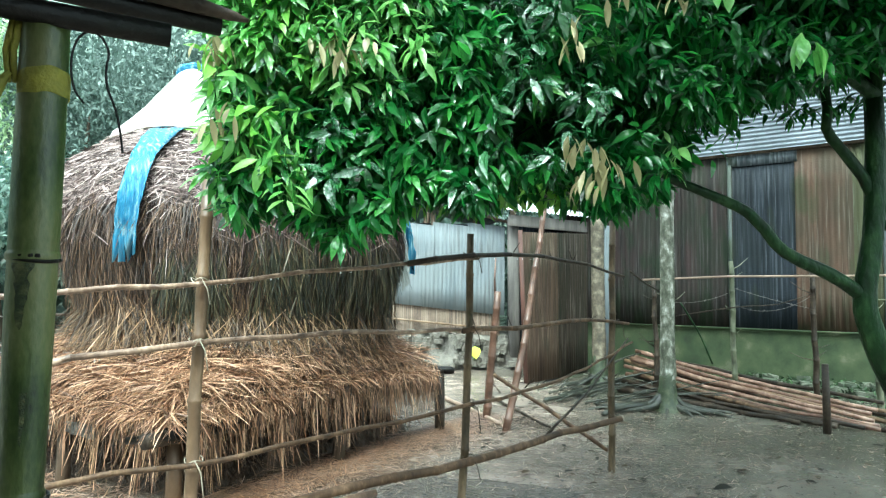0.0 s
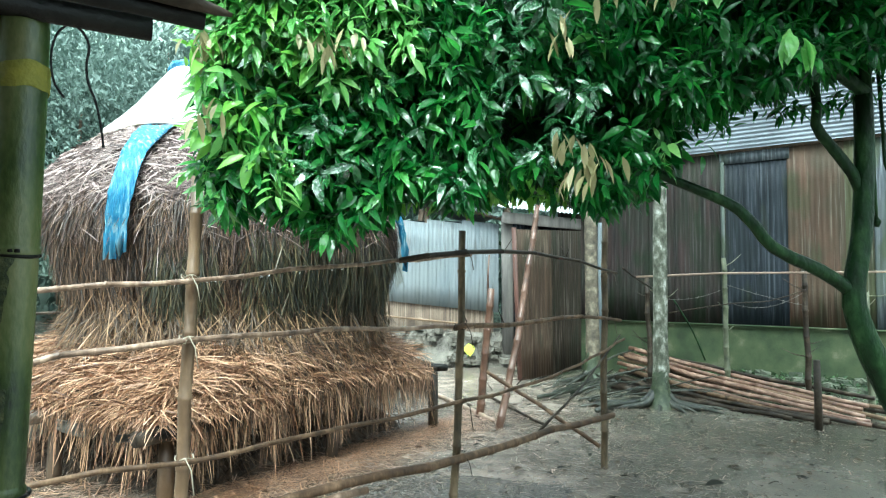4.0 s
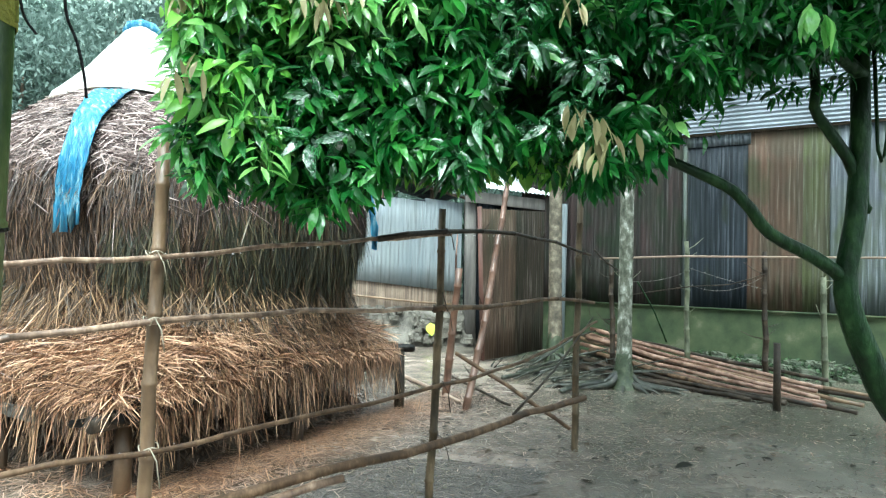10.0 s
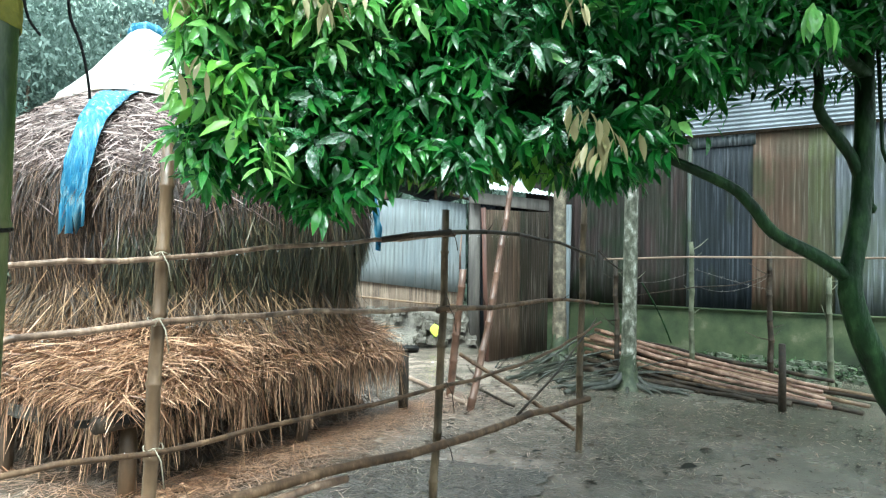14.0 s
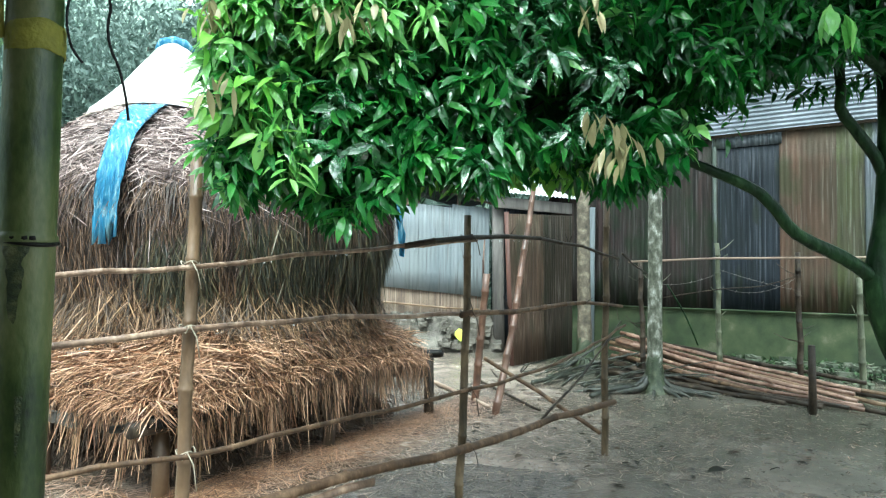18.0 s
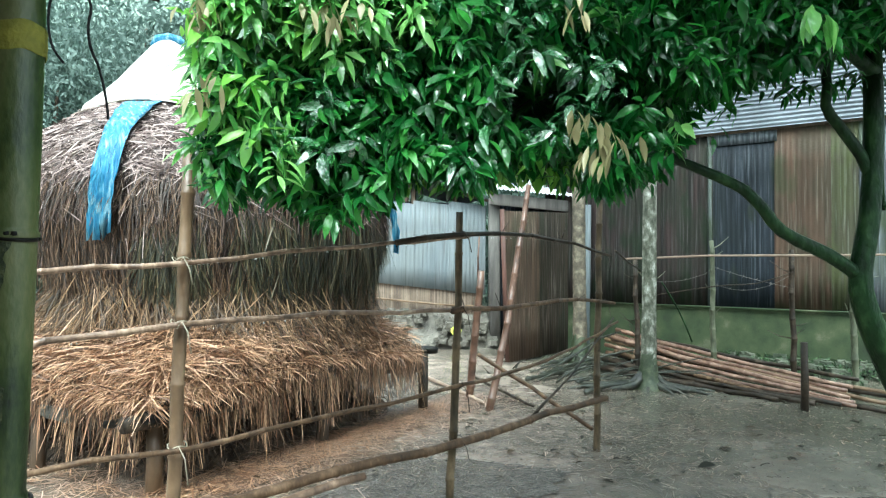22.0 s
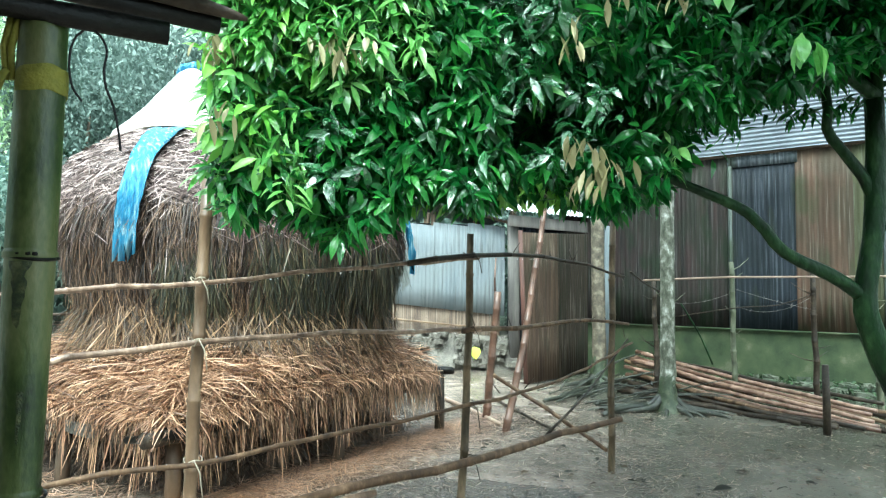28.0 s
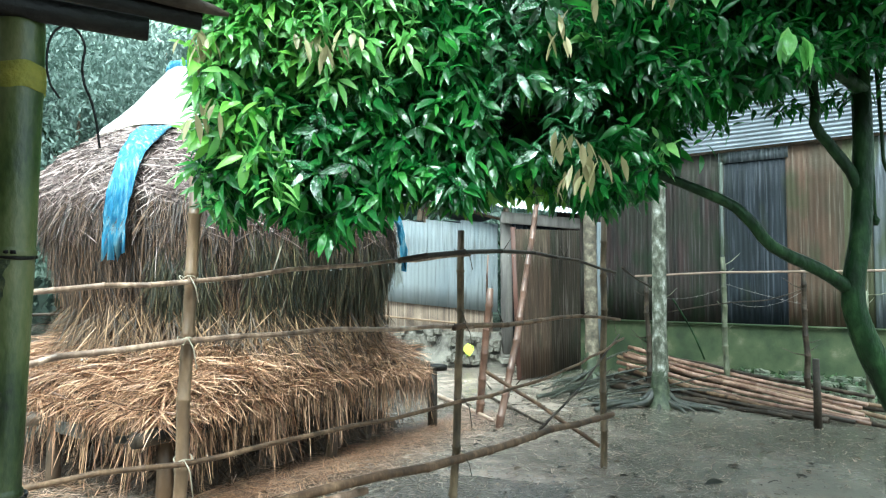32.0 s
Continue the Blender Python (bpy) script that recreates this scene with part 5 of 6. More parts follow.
# ---- two straight trees by the log pile ----
def straight_tree(name, base, top, r0, r1, label, roots, seed, bark=M_LICHEN):
    b = Vector(base)
    tr = thing(name, base, label, "tree")
    rr = random.Random(seed)
    pts = along([b + Vector((0, 0, -0.1)), b + Vector((0.0, 0, 0.15)), b + Vector((0.005, 0, 0.6)), b + (Vector(top) - b) * 0.35, b + (Vector(top) - b) * 0.7, Vector(top)], 0.15)
    k = np.linspace(0, 1, len(pts))
    piece("trunk", *tube(pts, np.interp(k, [0, 0.03, 0.08, 0.2, 1], [r0 * 1.7, r0 * 1.35, r0 * 1.08, r0, r1]), 16, 0.08, True, seed), bark, tr, "pale trunk blotched with white lichen" if bark is M_LICHEN else "tan blotched trunk")
    foot = along([b + Vector((0, 0, -0.1)), b + Vector((0, 0, 0.1)), b + Vector((0.0, 0, 0.22)), b + Vector((0.002, 0, 0.45))], 0.05)
    piece("root_collar", *tube(foot, np.interp(np.linspace(0, 1, len(foot)), [0, 0.2, 0.4, 0.7, 1], [r0 * 2.5, r0 * 2.0, r0 * 1.4, r0 * 1.14, r0 * 1.0]), 18, 0.16, True, seed + 40), M_MOSS_BARK, tr, "mossy green flared foot of the trunk")
    for a, ln, drop in roots:
        p = [b + Vector((math.cos(a) * q * ln, math.sin(a) * q * ln, h)) + Vector((rr.uniform(-0.03, 0.03), rr.uniform(-0.03, 0.03), 0)) for q, h in ((0.05, 0.2), (0.2, 0.08), (0.45, 0.035), (0.75, 0.02), (1.0, -0.02))]
        p = along(p, 0.08)
        piece("root", *tube(p, np.linspace(0.05, 0.012, len(p)), 10, 0.5, True, rr.randint(0, 999)), M_ROOT, tr, "bare surface root")
    t = Vector(top)
    for i in range(5):
        a = i * 1.26 + rr.random()
        e = t + Vector((math.cos(a) * 1.1, math.sin(a) * 1.1, rr.uniform(0.4, 1.2)))
        piece("limb", *tube([t - Vector((0, 0, 0.5 + 0.1 * i)), (t + e) / 2, e], [r1 * 0.6, 0.03, 0.012], 8, 0.1, True, i), bark, tr)
    n = 1300
    c = np.array(t) + np.array([0, 0, 0.9]) + unit(n) * (RNG.random(n) ** 0.4)[:, None] * np.array([1.5, 1.5, 0.9])
    v, q = leaves(c, unit(n) + np.array([0, 0, -0.4]), unit(n) + np.array([0, 0, 1.2]), RNG.uniform(0.12, 0.2, n), RNG.uniform(0.05, 0.08, n), 0.2, 4)
    piece_np("crown", v, q, M_LEAF, tr, kind="stuff")


straight_tree("yard_tree", (3.47, 7.95, 0), (3.5, 7.95, 5.2), 0.088, 0.075, "straight lichen-spotted tree with spreading bare roots in the mud", [(3.3, 0.9, 0), (3.0, 1.1, 0), (-0.25, 0.85, 0), (-0.6, 0.75, 0), (-0.9, 0.5, 0), (4.3, 0.3, 0), (5.2, 0.4, 0), (2.6, 0.9, 0)], 1)
straight_tree("yard_tree", (3.42, 10.35, 0), (3.36, 10.3, 5.0), 0.105, 0.095, "pale thick-trunked tree beside the tin gate", [(3.6, 0.9, 0), (4.2, 0.8, 0), (5.4, 0.7, 0)], 2, M_TAN_BARK)


# ---- the tin house on its plinth ----
HA, HD = Vector((5.6, 10.21, 0)), Vector((0.736, -0.677, 0)).normalized()
HN = Vector((-0.677, -0.736, 0)).normalized()


def wall_at(s, z, out=0.0):
    p = HA + HD * s + HN * out
    return Vector((p.x, p.y, z))


def build_house():
    ho = thing("tin_house", tuple(wall_at(1, 0)), "long house of rusty corrugated sheets on a mossy cement plinth", "house")
    # plinth with a proud top edge
    verts, faces, n = [], [], 60
    for i in range(n + 1):
        s = -3.0 + 9.5 * i / n
        w = 0.012 * noise.noise((s * 2, 0, 0))
        for z, o in ((-0.1, 0.05), (0.25, 0.02), (0.84, 0.0), (0.84, 0.025), (0.89, 0.025), (0.89, -0.3), (-0.1, -0.3)):
            verts.append(wall_at(s, z, o + w))
    for i in range(n):
        for k in range(6):
            faces.append((i * 7 + k, i * 7 + k + 1, (i + 1) * 7 + k + 1, (i + 1) * 7 + k))
    plinth = piece("plinth", verts, faces, M_PLINTH, ho, "green mossy cement plinth", False)
    piece("plinth_lip", *beam_box(wall_at(-3.0, 0.882, 0.02), wall_at(6.4, 0.882, 0.02), 0.07, 0.022, 0.004), M_PLINTH, plinth)
    sheets = [(-2.95, -2.0, M_PURPLE, 3.66), (-2.05, -1.3, M_PURPLE, 3.66), (-1.36, -0.8, M_PURPLE, 3.66), (-0.84, -0.02, M_PURPLE, 3.66), (-0.05, 0.9, M_RUST_DARK, 3.5), (0.88, 1.64, M_RUST, 3.66), (1.62, 2.02, M_MOSSY_SHEET, 3.66), (1.99, 2.82, M_GREY_SHEET, 3.66), (2.8, 3.64, M_GREY_SHEET, 3.66), (3.6, 4.5, M_RUST, 3.66), (4.46, 5.4, M_GREY_SHEET, 3.66)]
    for i, (a, b, m, top) in enumerate(sheets):
        v, f = corrugated(wall_at(a, 0.9, -0.04 + 0.012 * (i % 2)), HD, (0, 0, 1), b - a, top - 0.9, nv=5, sag=0.006, seed=i, amp=0.0042)
        piece("wall_sheet", v, f, m, ho)
    v, f = corrugated(wall_at(-0.1, 3.47, -0.022), HD, (0, 0, 1), 1.02, 0.2, nv=1)
    piece("wall_sheet", v, f, M_GREY_SHEET, ho, "narrow grey patch above the dark sheet")
    piece("corner_post", *beam_box(wall_at(-0.06, 0.9, 0.0), wall_at(-0.06, 3.5, 0.0), 0.05, 0.05), M_GREY_SHEET, ho, "weathered grey batten")
    piece("eave_board", *beam_box(wall_at(-3, 3.68, -0.02), wall_at(5.5, 3.68, -0.02), 0.04, 0.06), M_WOOD, ho)
    up = (Vector((-HN.x, -HN.y, 0)) * math.cos(radians(72)) + Vector((0, 0, math.sin(radians(72))))).normalized()
    for i in range(2):
        v, f = corrugated(wall_at(-3.2, 3.68, 0.06) + up * (0.74 * i) + Vector((0, 0, 0.004 * i)), up, HD * -1 * -1, 0.78, 9.0, 0.076, 0.014, 10, 0.006, i)
        piece("gable_sheet", v, f, M_ROOF, ho, "silvery corrugated sheet with level waves")
    # end and back walls, plain
    for p, q in ((wall_at(-3.0, 2.2, -0.05), wall_at(-3.0, 2.2, -4.0)), (wall_at(6.4, 2.2, -0.05), wall_at(6.4, 2.2, -4.0)), (wall_at(-3.0, 2.2, -4.0), wall_at(6.4, 2.2, -4.0))):
        piece("plain_wall", *beam_box(p, q, 0.05, 3.0), M_PURPLE, ho)
    flat = (Vector((-HN.x, -HN.y, 0)) + Vector((0, 0, 0.35))).normalized()
    v, f = corrugated(wall_at(5.8, 3.66, 0.12) + up * 1.5, HD * -1, flat, 9.0, 4.4, 0.076, 0.01, 3)
    piece("roof_sheet", v, f, M_ROOF, ho)


build_house()


def build_far_fence():
    fe = thing("house_fence", (5.2, 8.4, 0), "thin bamboo fence with twiggy posts along the tin house", "fence")
    posts = [((4.72, 8.72), 1.87, M_FENCE), ((5.35, 7.93), 1.73, M_BAMBOO_DARK), ((5.72, 7.35), 1.42, M_FENCE), ((4.15, 9.35), 1.75, M_FENCE), ((3.75, 9.0), 1.6, M_BAMBOO_DARK), ((6.4, 6.6), 1.6, M_FENCE)]
    for i, ((x, y), h, m) in enumerate(posts):
        piece("post", *bamboo([(x + 0.05, y, -0.1), (x + 0.02, y, h * 0.5), (x, y, h)], 0.04, 0.031, 0.25, 10, 90 + i, 0.012), m, fe)
        rr = random.Random(i)
        for k in range(5):
            z = rr.uniform(0.5, h)
            d = Vector((rr.uniform(-0.3, 0.3), rr.uniform(-0.1, 0.1), rr.uniform(0.02, 0.2)))
            o = Vector((x, y, z))
            piece("twig", *tube([o, o + d * 0.5 + Vector((0, 0, -0.02)), o + d], [0.008, 0.006, 0.003], 6), m, fe)
    piece("rail", *bamboo([(3.85, 9.62, 1.62), (4.66, 8.64, 1.66), (5.3, 7.88, 1.655), (6.5, 6.4, 1.66)], 0.016, 0.013, 0.4, 8, 99, 0.004), M_PALE, fe, "pale straight bamboo rail")
    piece("rail", *tube(along([(4.2, 9.3, 1.1), (4.75, 8.65, 1.25), (5.1, 8.25, 1.3), (5.35, 7.9, 1.45)], 0.2), 0.008, 6), M_BAMBOO_DARK, fe, "thin bent branch")
    piece("rail", *tube(along([(2.3, 6.1, 1.62), (3.0, 7.4, 1.52), (3.9, 8.9, 1.4)], 0.2), 0.009, 6, 0.3), M_BAMBOO_DARK, fe, "thin bent branch")
    for i, (a_, b_, sag) in enumerate((((4.72, 8.72, 1.3), (5.35, 7.93, 1.42), 0.3), ((4.72, 8.72, 1.52), (5.35, 7.93, 1.25), 0.04), ((4.15, 9.35, 1.3), (4.72, 8.72, 1.45), 0.12))):
        a_, b_ = Vector(a_), Vector(b_)
        line = [a_.lerp(b_, k / 12) - Vector((0, 0, sag * 4 * (k / 12) * (1 - k / 12) * 0.5)) for k in range(13)]
        wire = piece("wire", *tube(line, 0.0026, 5), M_GREYWOOD, fe, "thin sagging barbed wire")
        for p in line[1:-1:2]:
            piece("barb", *tube([p + Vector((-0.012, 0, -0.014)), p, p + Vector((0.012, 0, 0.016))], 0.003, 4), M_GREYWOOD, wire)
    piece("prop", *tube(along([(3.95, 8.6, 1.3), (4.2, 8.6, 0.9), (4.38, 8.6, 0.5)], 0.15), [0.012] * len(along([(3.95, 8.6, 1.3), (4.2, 8.6, 0.9), (4.38, 8.6, 0.5)], 0.15)), 7), M_BARK, fe, "dark leaning stick")


build_far_fence()


def build_poles():
    rr = random.Random(21)
    ends = [((4.05, 10.4, 0.5), (5.55, 7.15, 0.14), M_BAMBOO_RED), ((4.0, 10.3, 0.42), (5.4, 7.05, 0.12), M_BAMBOO_RED), ((3.9, 10.2, 0.4), (5.35, 6.95, 0.06), M_BAMBOO_RED), ((3.75, 10.1, 0.3), (5.25, 6.75, 0.05), M_BAMBOO_RED), ((3.7, 9.9, 0.2), (5.15, 6.6, 0.04), M_BAMBOO_RED), ((3.6, 9.8, 0.12), (5.3, 6.35, 0.03), M_BAMBOO_DARK), ((3.5, 9.6, 0.06), (5.05, 6.7, 0.04), M_BAMBOO_DARK), ((4.1, 10.2, 0.3), (6.2, 6.4, 0.06), M_BAMBOO), ((4.2, 10.0, 0.2), (6.3, 6.2, 0.04), M_BAMBOO_DARK), ((4.2, 10.4, 0.45), (5.75, 7.3, 0.2), M_BAMBOO_DARK), ((3.4, 9.4, 0.05), (4.9, 6.9, 0.03), M_BAMBOO_DARK), ((3.85, 10.35, 0.36), (5.6, 6.6, 0.05), M_BAMBOO)]
    for i in range(13):
        k = rr.random()
        a = (3.5 + 0.7 * k + rr.uniform(-0.2, 0.2), 9.5 + 0.8 * k + rr.uniform(-0.3, 0.3), 0.06 + 0.4 * k)
        ln = rr.uniform(1.2, 2.9)
        ends.append((a, (a[0] + ln * 0.42 + rr.uniform(-0.1, 0.1), a[1] - ln * 0.9, max(0.03, a[2] - 0.13 * ln)), (M_BAMBOO_DARK, M_POST, M_ROOT)[i % 3]))
    for i, (a, b, m) in enumerate(ends):
        ob = new("bamboo_pole", mesh_of("bamboo_pole", *bamboo([a, ((a[0] + b[0]) / 2, (a[1] + b[1]) / 2, (a[2] + b[2]) / 2 - 0.02), b], rr.uniform(0.029, 0.043), 0.024, 0.4, 10, 200 + i, 0.014), m))
        tagged(ob, ("reddish wet" if m is M_BAMBOO_RED else "dark wet" if m is M_BAMBOO_DARK else "grey weathered") + " bamboo pole lying in a pile by the tin house", "bamboo pole", "pile of bamboo poles")


build_poles()
tagged(new("stub_post", mesh_of("stub_post", *tube([(4.6, 6.65, -0.1), (4.59, 6.64, 0.3), (4.57, 6.62, 0.71)], [0.042, 0.038, 0.035], 10, 0.1, True, 2), M_BAMBOO_DARK)), "short dark wooden post stuck in the mud", "post")


def build_rubble():
    rr = random.Random(9)
    rb = thing("rubble_bank", tuple(wall_at(1.5, 0, 0.5)), "mossy heap of broken bricks and weeds along the plinth", "rubble", kind="stuff")
    verts, faces = [], []
    for i in range(420):
        s, o = rr.uniform(-0.2, 5.5), abs(rr.gauss(0, 0.3))
        p = wall_at(s, max(0.0, 0.2 - o * 0.3) * rr.random(), 0.1 + o)
        r = rr.uniform(0.04, 0.11)
        k = len(verts)
        for dz in (-1, 1):
            for a in range(6):
                t = a * math.pi / 3 + rr.uniform(-0.3, 0.3)
                verts.append(p + Vector((math.cos(t) * r, math.sin(t) * r, dz * r * 0.45 + rr.uniform(-0.02, 0.02))))
        faces += [(k + a, k + (a + 1) % 6, k + 6 + (a + 1) % 6, k + 6 + a) for a in range(6)] + [tuple(range(k + 6, k + 12))]
    piece("stones", verts, faces, M_STONE, rb, smooth=False)
    n = 2600
    s, o = RNG.uniform(-0.3, 5.6, n), np.abs(RNG.normal(0, 0.32, n)) + 0.05
    root = np.array([HA[0], HA[1], 0]) + np.array(HD)[None] * s[:, None] + np.array(HN)[None] * o[:, None]
    root[:, 2] = np.clip(0.2 - o * 0.25, 0, 1) * RNG.uniform(0.5, 1.1, n)
    v, q = leaves(root, unit(n) * np.array([1, 1, 0.3]) + np.array([0, 0, 0.5]), unit(n) + np.array([0, 0, 1]), RNG.uniform(0.04, 0.09, n), RNG.uniform(0.02, 0.045, n), 0.3, 4)
    piece_np("weeds", v, q, M_MOSS, rb, kind="stuff")


build_rubble()


# ---- sheds at the back ----
def build_shed():
    sh = thing("back_shed", (1.3, 12.6, 0), "open shed walled with pale galvanised sheets on a mud bank", "shed")
    Yw = 12.5
    # the sheets have a sloping lower edge
    for i, (a, b) in enumerate(((0.25, 0.98), (0.94, 1.64), (1.6, 2.32))):
        zb = 1.24 - 0.2 * (a - 0.25) / 2.0
        v, f = corrugated((a, Yw + 0.01 * (i % 2), zb - 0.06), (1, 0, -0.1), (0, 0, 1), b - a, 2.72 - zb + 0.06, nv=4, sag=0.01, seed=i, amp=0.003)
        piece("wall_sheet", v, f, M_ZINC, sh, "pale blue-grey galvanised sheet")
    v, f = corrugated((-0.75, Yw + 0.05, 0.75), (1, 0, 0), (0, 0, 1), 1.02, 1.95, nv=3, sag=0.01, seed=8)
    piece("wall_sheet", v, f, M_RUST, sh, "rusty brown sheet")
    # strips of split bamboo under the sheets
    verts, faces = [], []
    rr = random.Random(4)
    x = -0.2
    while x < 2.2:
        w = rr.uniform(0.02, 0.04)
        z0, z1 = 0.7 - 0.05 * x, 1.32 - 0.09 * x
        y = Yw + 0.06 + rr.uniform(-0.01, 0.01)
        verts = [(a, yy, z) for yy in (y, y + 0.008) for a, z in ((x, z0), (x + w, z0), (x + w, z1), (x, z1))]
        faces = [(0, 1, 2, 3), (0, 4, 5, 1), (1, 5, 6, 2), (0, 3, 7, 4), (4, 7, 6, 5)]
        piece("bamboo_strip", verts, faces, M_WOVEN, sh, "", False)
        x += w + 0.004
    piece("skirting_pole", *bamboo([(-0.3, Yw + 0.0, 0.95), (1.0, Yw - 0.02, 0.82), (2.3, Yw, 0.74)], 0.02, 0.02, 0.4, 8, 5), M_BAMBOO, sh)
    for i, xp in enumerate((-0.7, 0.95, 1.75)):
        piece("post", *tube([(xp, Yw + 0.12, 0), (xp, Yw + 0.12, 3.0)], 0.045, 8, 0.1, True, i), M_WOOD, sh)
    piece("grey_post", *beam_box((2.47, Yw - 0.18, -0.1), (2.43, Yw - 0.18, 2.78), 0.2, 0.15, 0.02), M_GREYWOOD, sh, "thick grey weathered post")
    # roof: sheets falling to the right, its edge toward the yard
    v, f = corrugated((-1.4, Yw - 0.25, 3.75), (1, 0, -0.27), (0, 1, 0.05), 3.8, 3.2, 0.076, 0.01, 3, 0.01, 3)
    piece("roof_sheet", v, f, M_ROOF, sh)
    piece("roof_beam", *bamboo([(-1.3, Yw - 0.1, 3.66), (2.4, Yw - 0.1, 2.72)], 0.035, 0.03, 0.4, 8, 6), M_WOOD, sh)
    # plain closing walls added behind the shed, in the blue-black sheet
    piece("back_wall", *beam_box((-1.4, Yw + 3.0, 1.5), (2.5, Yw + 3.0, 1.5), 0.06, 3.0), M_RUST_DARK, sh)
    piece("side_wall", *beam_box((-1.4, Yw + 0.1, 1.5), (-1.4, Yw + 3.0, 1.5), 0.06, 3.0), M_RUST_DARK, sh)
    # the bank it stands on
    verts, faces, n, m = [], [], 60, 9
    for i in range(n + 1):
        x = -2.2 + 4.7 * i / n
        for k in range(m):
            t = k / (m - 1)
            y = 12.1 + 0.45 * t + 0.08 * noise.noise((x * 2, t * 3, 1)) + (1.2 if k == m - 1 else 0)
            z = (-0.05 + 0.8 * t ** 0.8 if k < m - 1 else 0.78) + 0.06 * noise.noise((x * 3, t * 4, 2)) - 0.05 * x * t
            verts.append((x, y, z))
    for i in range(n):
        for k in range(m - 1):
            faces.append((i * m + k, (i + 1) * m + k, (i + 1) * m + k + 1, i * m + k + 1))
    bank = new("mud_bank", mesh_of("mud_bank", verts, faces, M_BANK))
    tagged(bank, "crumbling grey mud bank under the shed", "bank", kind="structure")

    rs = random.Random(31)
    verts, faces = [], []
    for i in range(150):
        t = rs.random()
        x = rs.uniform(-1.6, 2.4)
        p = Vector((x, 12.02 + 0.4 * t, 0.02 + 0.72 * t ** 0.8 - 0.05 * x * t))
        r, k = rs.uniform(0.03, 0.1), len(verts)
        for dz in (-1, 1):
            for a_ in range(6):
                t_ = a_ * math.pi / 3 + rs.uniform(-0.3, 0.3)
                verts.append(p + Vector((math.cos(t_) * r * 1.3, math.sin(t_) * r, dz * r * 0.5 + rs.uniform(-0.015, 0.015))))
        faces += [(k + a_, k + (a_ + 1) % 6, k + 6 + (a_ + 1) % 6, k + 6 + a_) for a_ in range(6)] + [tuple(range(k + 6, k + 12))]
    tagged(new("bank_rubble", mesh_of("bank_rubble", verts, faces, M_BANK, False)), "broken bricks and clods lying on the grey mud bank", "rubble", kind="stuff")

    s2 = thing("back_hut", (3.3, 13.2, 0), "low hut with a bright wet tin roof behind the gate", "hut")
    v, f = corrugated((2.2, 11.95, 2.92), (1, -0.12, -0.09), (0, 1, 0.42), 2.6, 2.6, 0.076, 0.01, 3, 0.01, 6)
    piece("roof_sheet", v, f, M_BRIGHT, s2, "wet zinc roof sheet, paled for the sky it reflects")
    piece("eave_beam", *beam_box((2.3, 12.1, 2.74), (4.6, 11.95, 2.56), 0.08, 0.2), M_GREYWOOD, s2, "grey weathered eave beam")
    # dark sheets added where the hut's inside lies in gloom behind the gate
    for i in range(3):
        v, f = corrugated((2.5 + 0.75 * i, 13.2 - 0.02 * (i % 2), 0.0), (1, 0, 0), (0, 0, 1), 0.8, 2.9, nv=3, seed=i)
        piece("wall_sheet", v, f, M_RUST_DARK, s2)
    piece("pale_pole", *tube([(3.98, 11.6, 0), (3.99, 11.6, 1.4), (4.0, 11.6, 2.62)], 0.055, 10, 0.05), M_ZINC, s2, "pale whitewashed pole")
    # gate leaf of rusty sheet standing ajar
    gt = thing("tin_gate", (2.9, 10.8, 0), "tall rusty corrugated gate leaf standing ajar", "gate")
    a, b = Vector((2.25, 10.14, 0.03)), Vector((3.6, 11.5, 0.03))
    u = (b - a).normalized()
    for i in range(2):
        v, f = corrugated(a + u * (0.94 * i) + Vector((0, 0.01 * i, 0)), u, (0, 0, 1), 0.99, 2.3, nv=4, sag=0.01, seed=i + 3, amp=0.012)
        v = [p - u * (0.19 * p.z / 2.3 * (1 - min(1, max(0, (p - a).dot(u)) / 1.9))) + Vector((0, 0, p.z * 0.055 * (p - a).dot(u) / 1.9)) for p in v]
        piece("sheet", v, f, (M_GATE, M_GATE_DARK)[i], gt, ("reddish rusted sheet", "darker brown sheet")[i])
    piece("stile", *beam_box(a + Vector((-0.03, 0.02, 0)), a + Vector((-0.03, 0.02, 2.33)) - u * 0.19, 0.07, 0.04), M_STILE, gt, "reddish wooden edge board")
    piece("brace", *beam_box(a + Vector((-0.02, 0.1, 0.4)), b + Vector((-0.05, 0.07, 0.4)), 0.05, 0.05), M_WOOD, gt)
    piece("brace", *beam_box(a + Vector((-0.02, 0.1, 1.9)), b + Vector((-0.05, 0.07, 1.9)), 0.05, 0.05), M_WOOD, gt)


build_shed()


# ---- leaning poles and sticks in the yard ----
def stick(name, pts, r0, r1, m, label, cat, seed, gap=0.28):
    return tagged(new(name, mesh_of(name, *bamboo(pts, r0, r1, gap, 10, seed, 0.006), m)), label, cat)


stick("leaning_pole", [(1.27, 6.87, -0.05), (1.53, 7.2, 0.86), (1.85, 7.55, 2.4)], 0.042, 0.03, M_BAMBOO_RED, "reddish bamboo pole leaning over the yard", "pole", 301)
stick("leaning_pole", [(1.17, 7.5, -0.05), (1.23, 7.46, 0.7), (1.285, 7.42, 1.42)], 0.045, 0.038, M_BAMBOO_RED, "short reddish bamboo post standing askew", "pole", 302)
stick("loose_stick", [(1.265, 7.5, 1.35), (1.27, 7.48, 1.8)], 0.012, 0.008, M_BAMBOO_RED, "thin cane beside the leaning poles", "stick", 303)
stick("loose_stick", [(0.8, 8.9, 0.03), (1.03, 8.0, 0.04), (1.262, 7.11, 0.03)], 0.026, 0.022, M_PALE, "pale stick lying on the mud", "stick", 304)
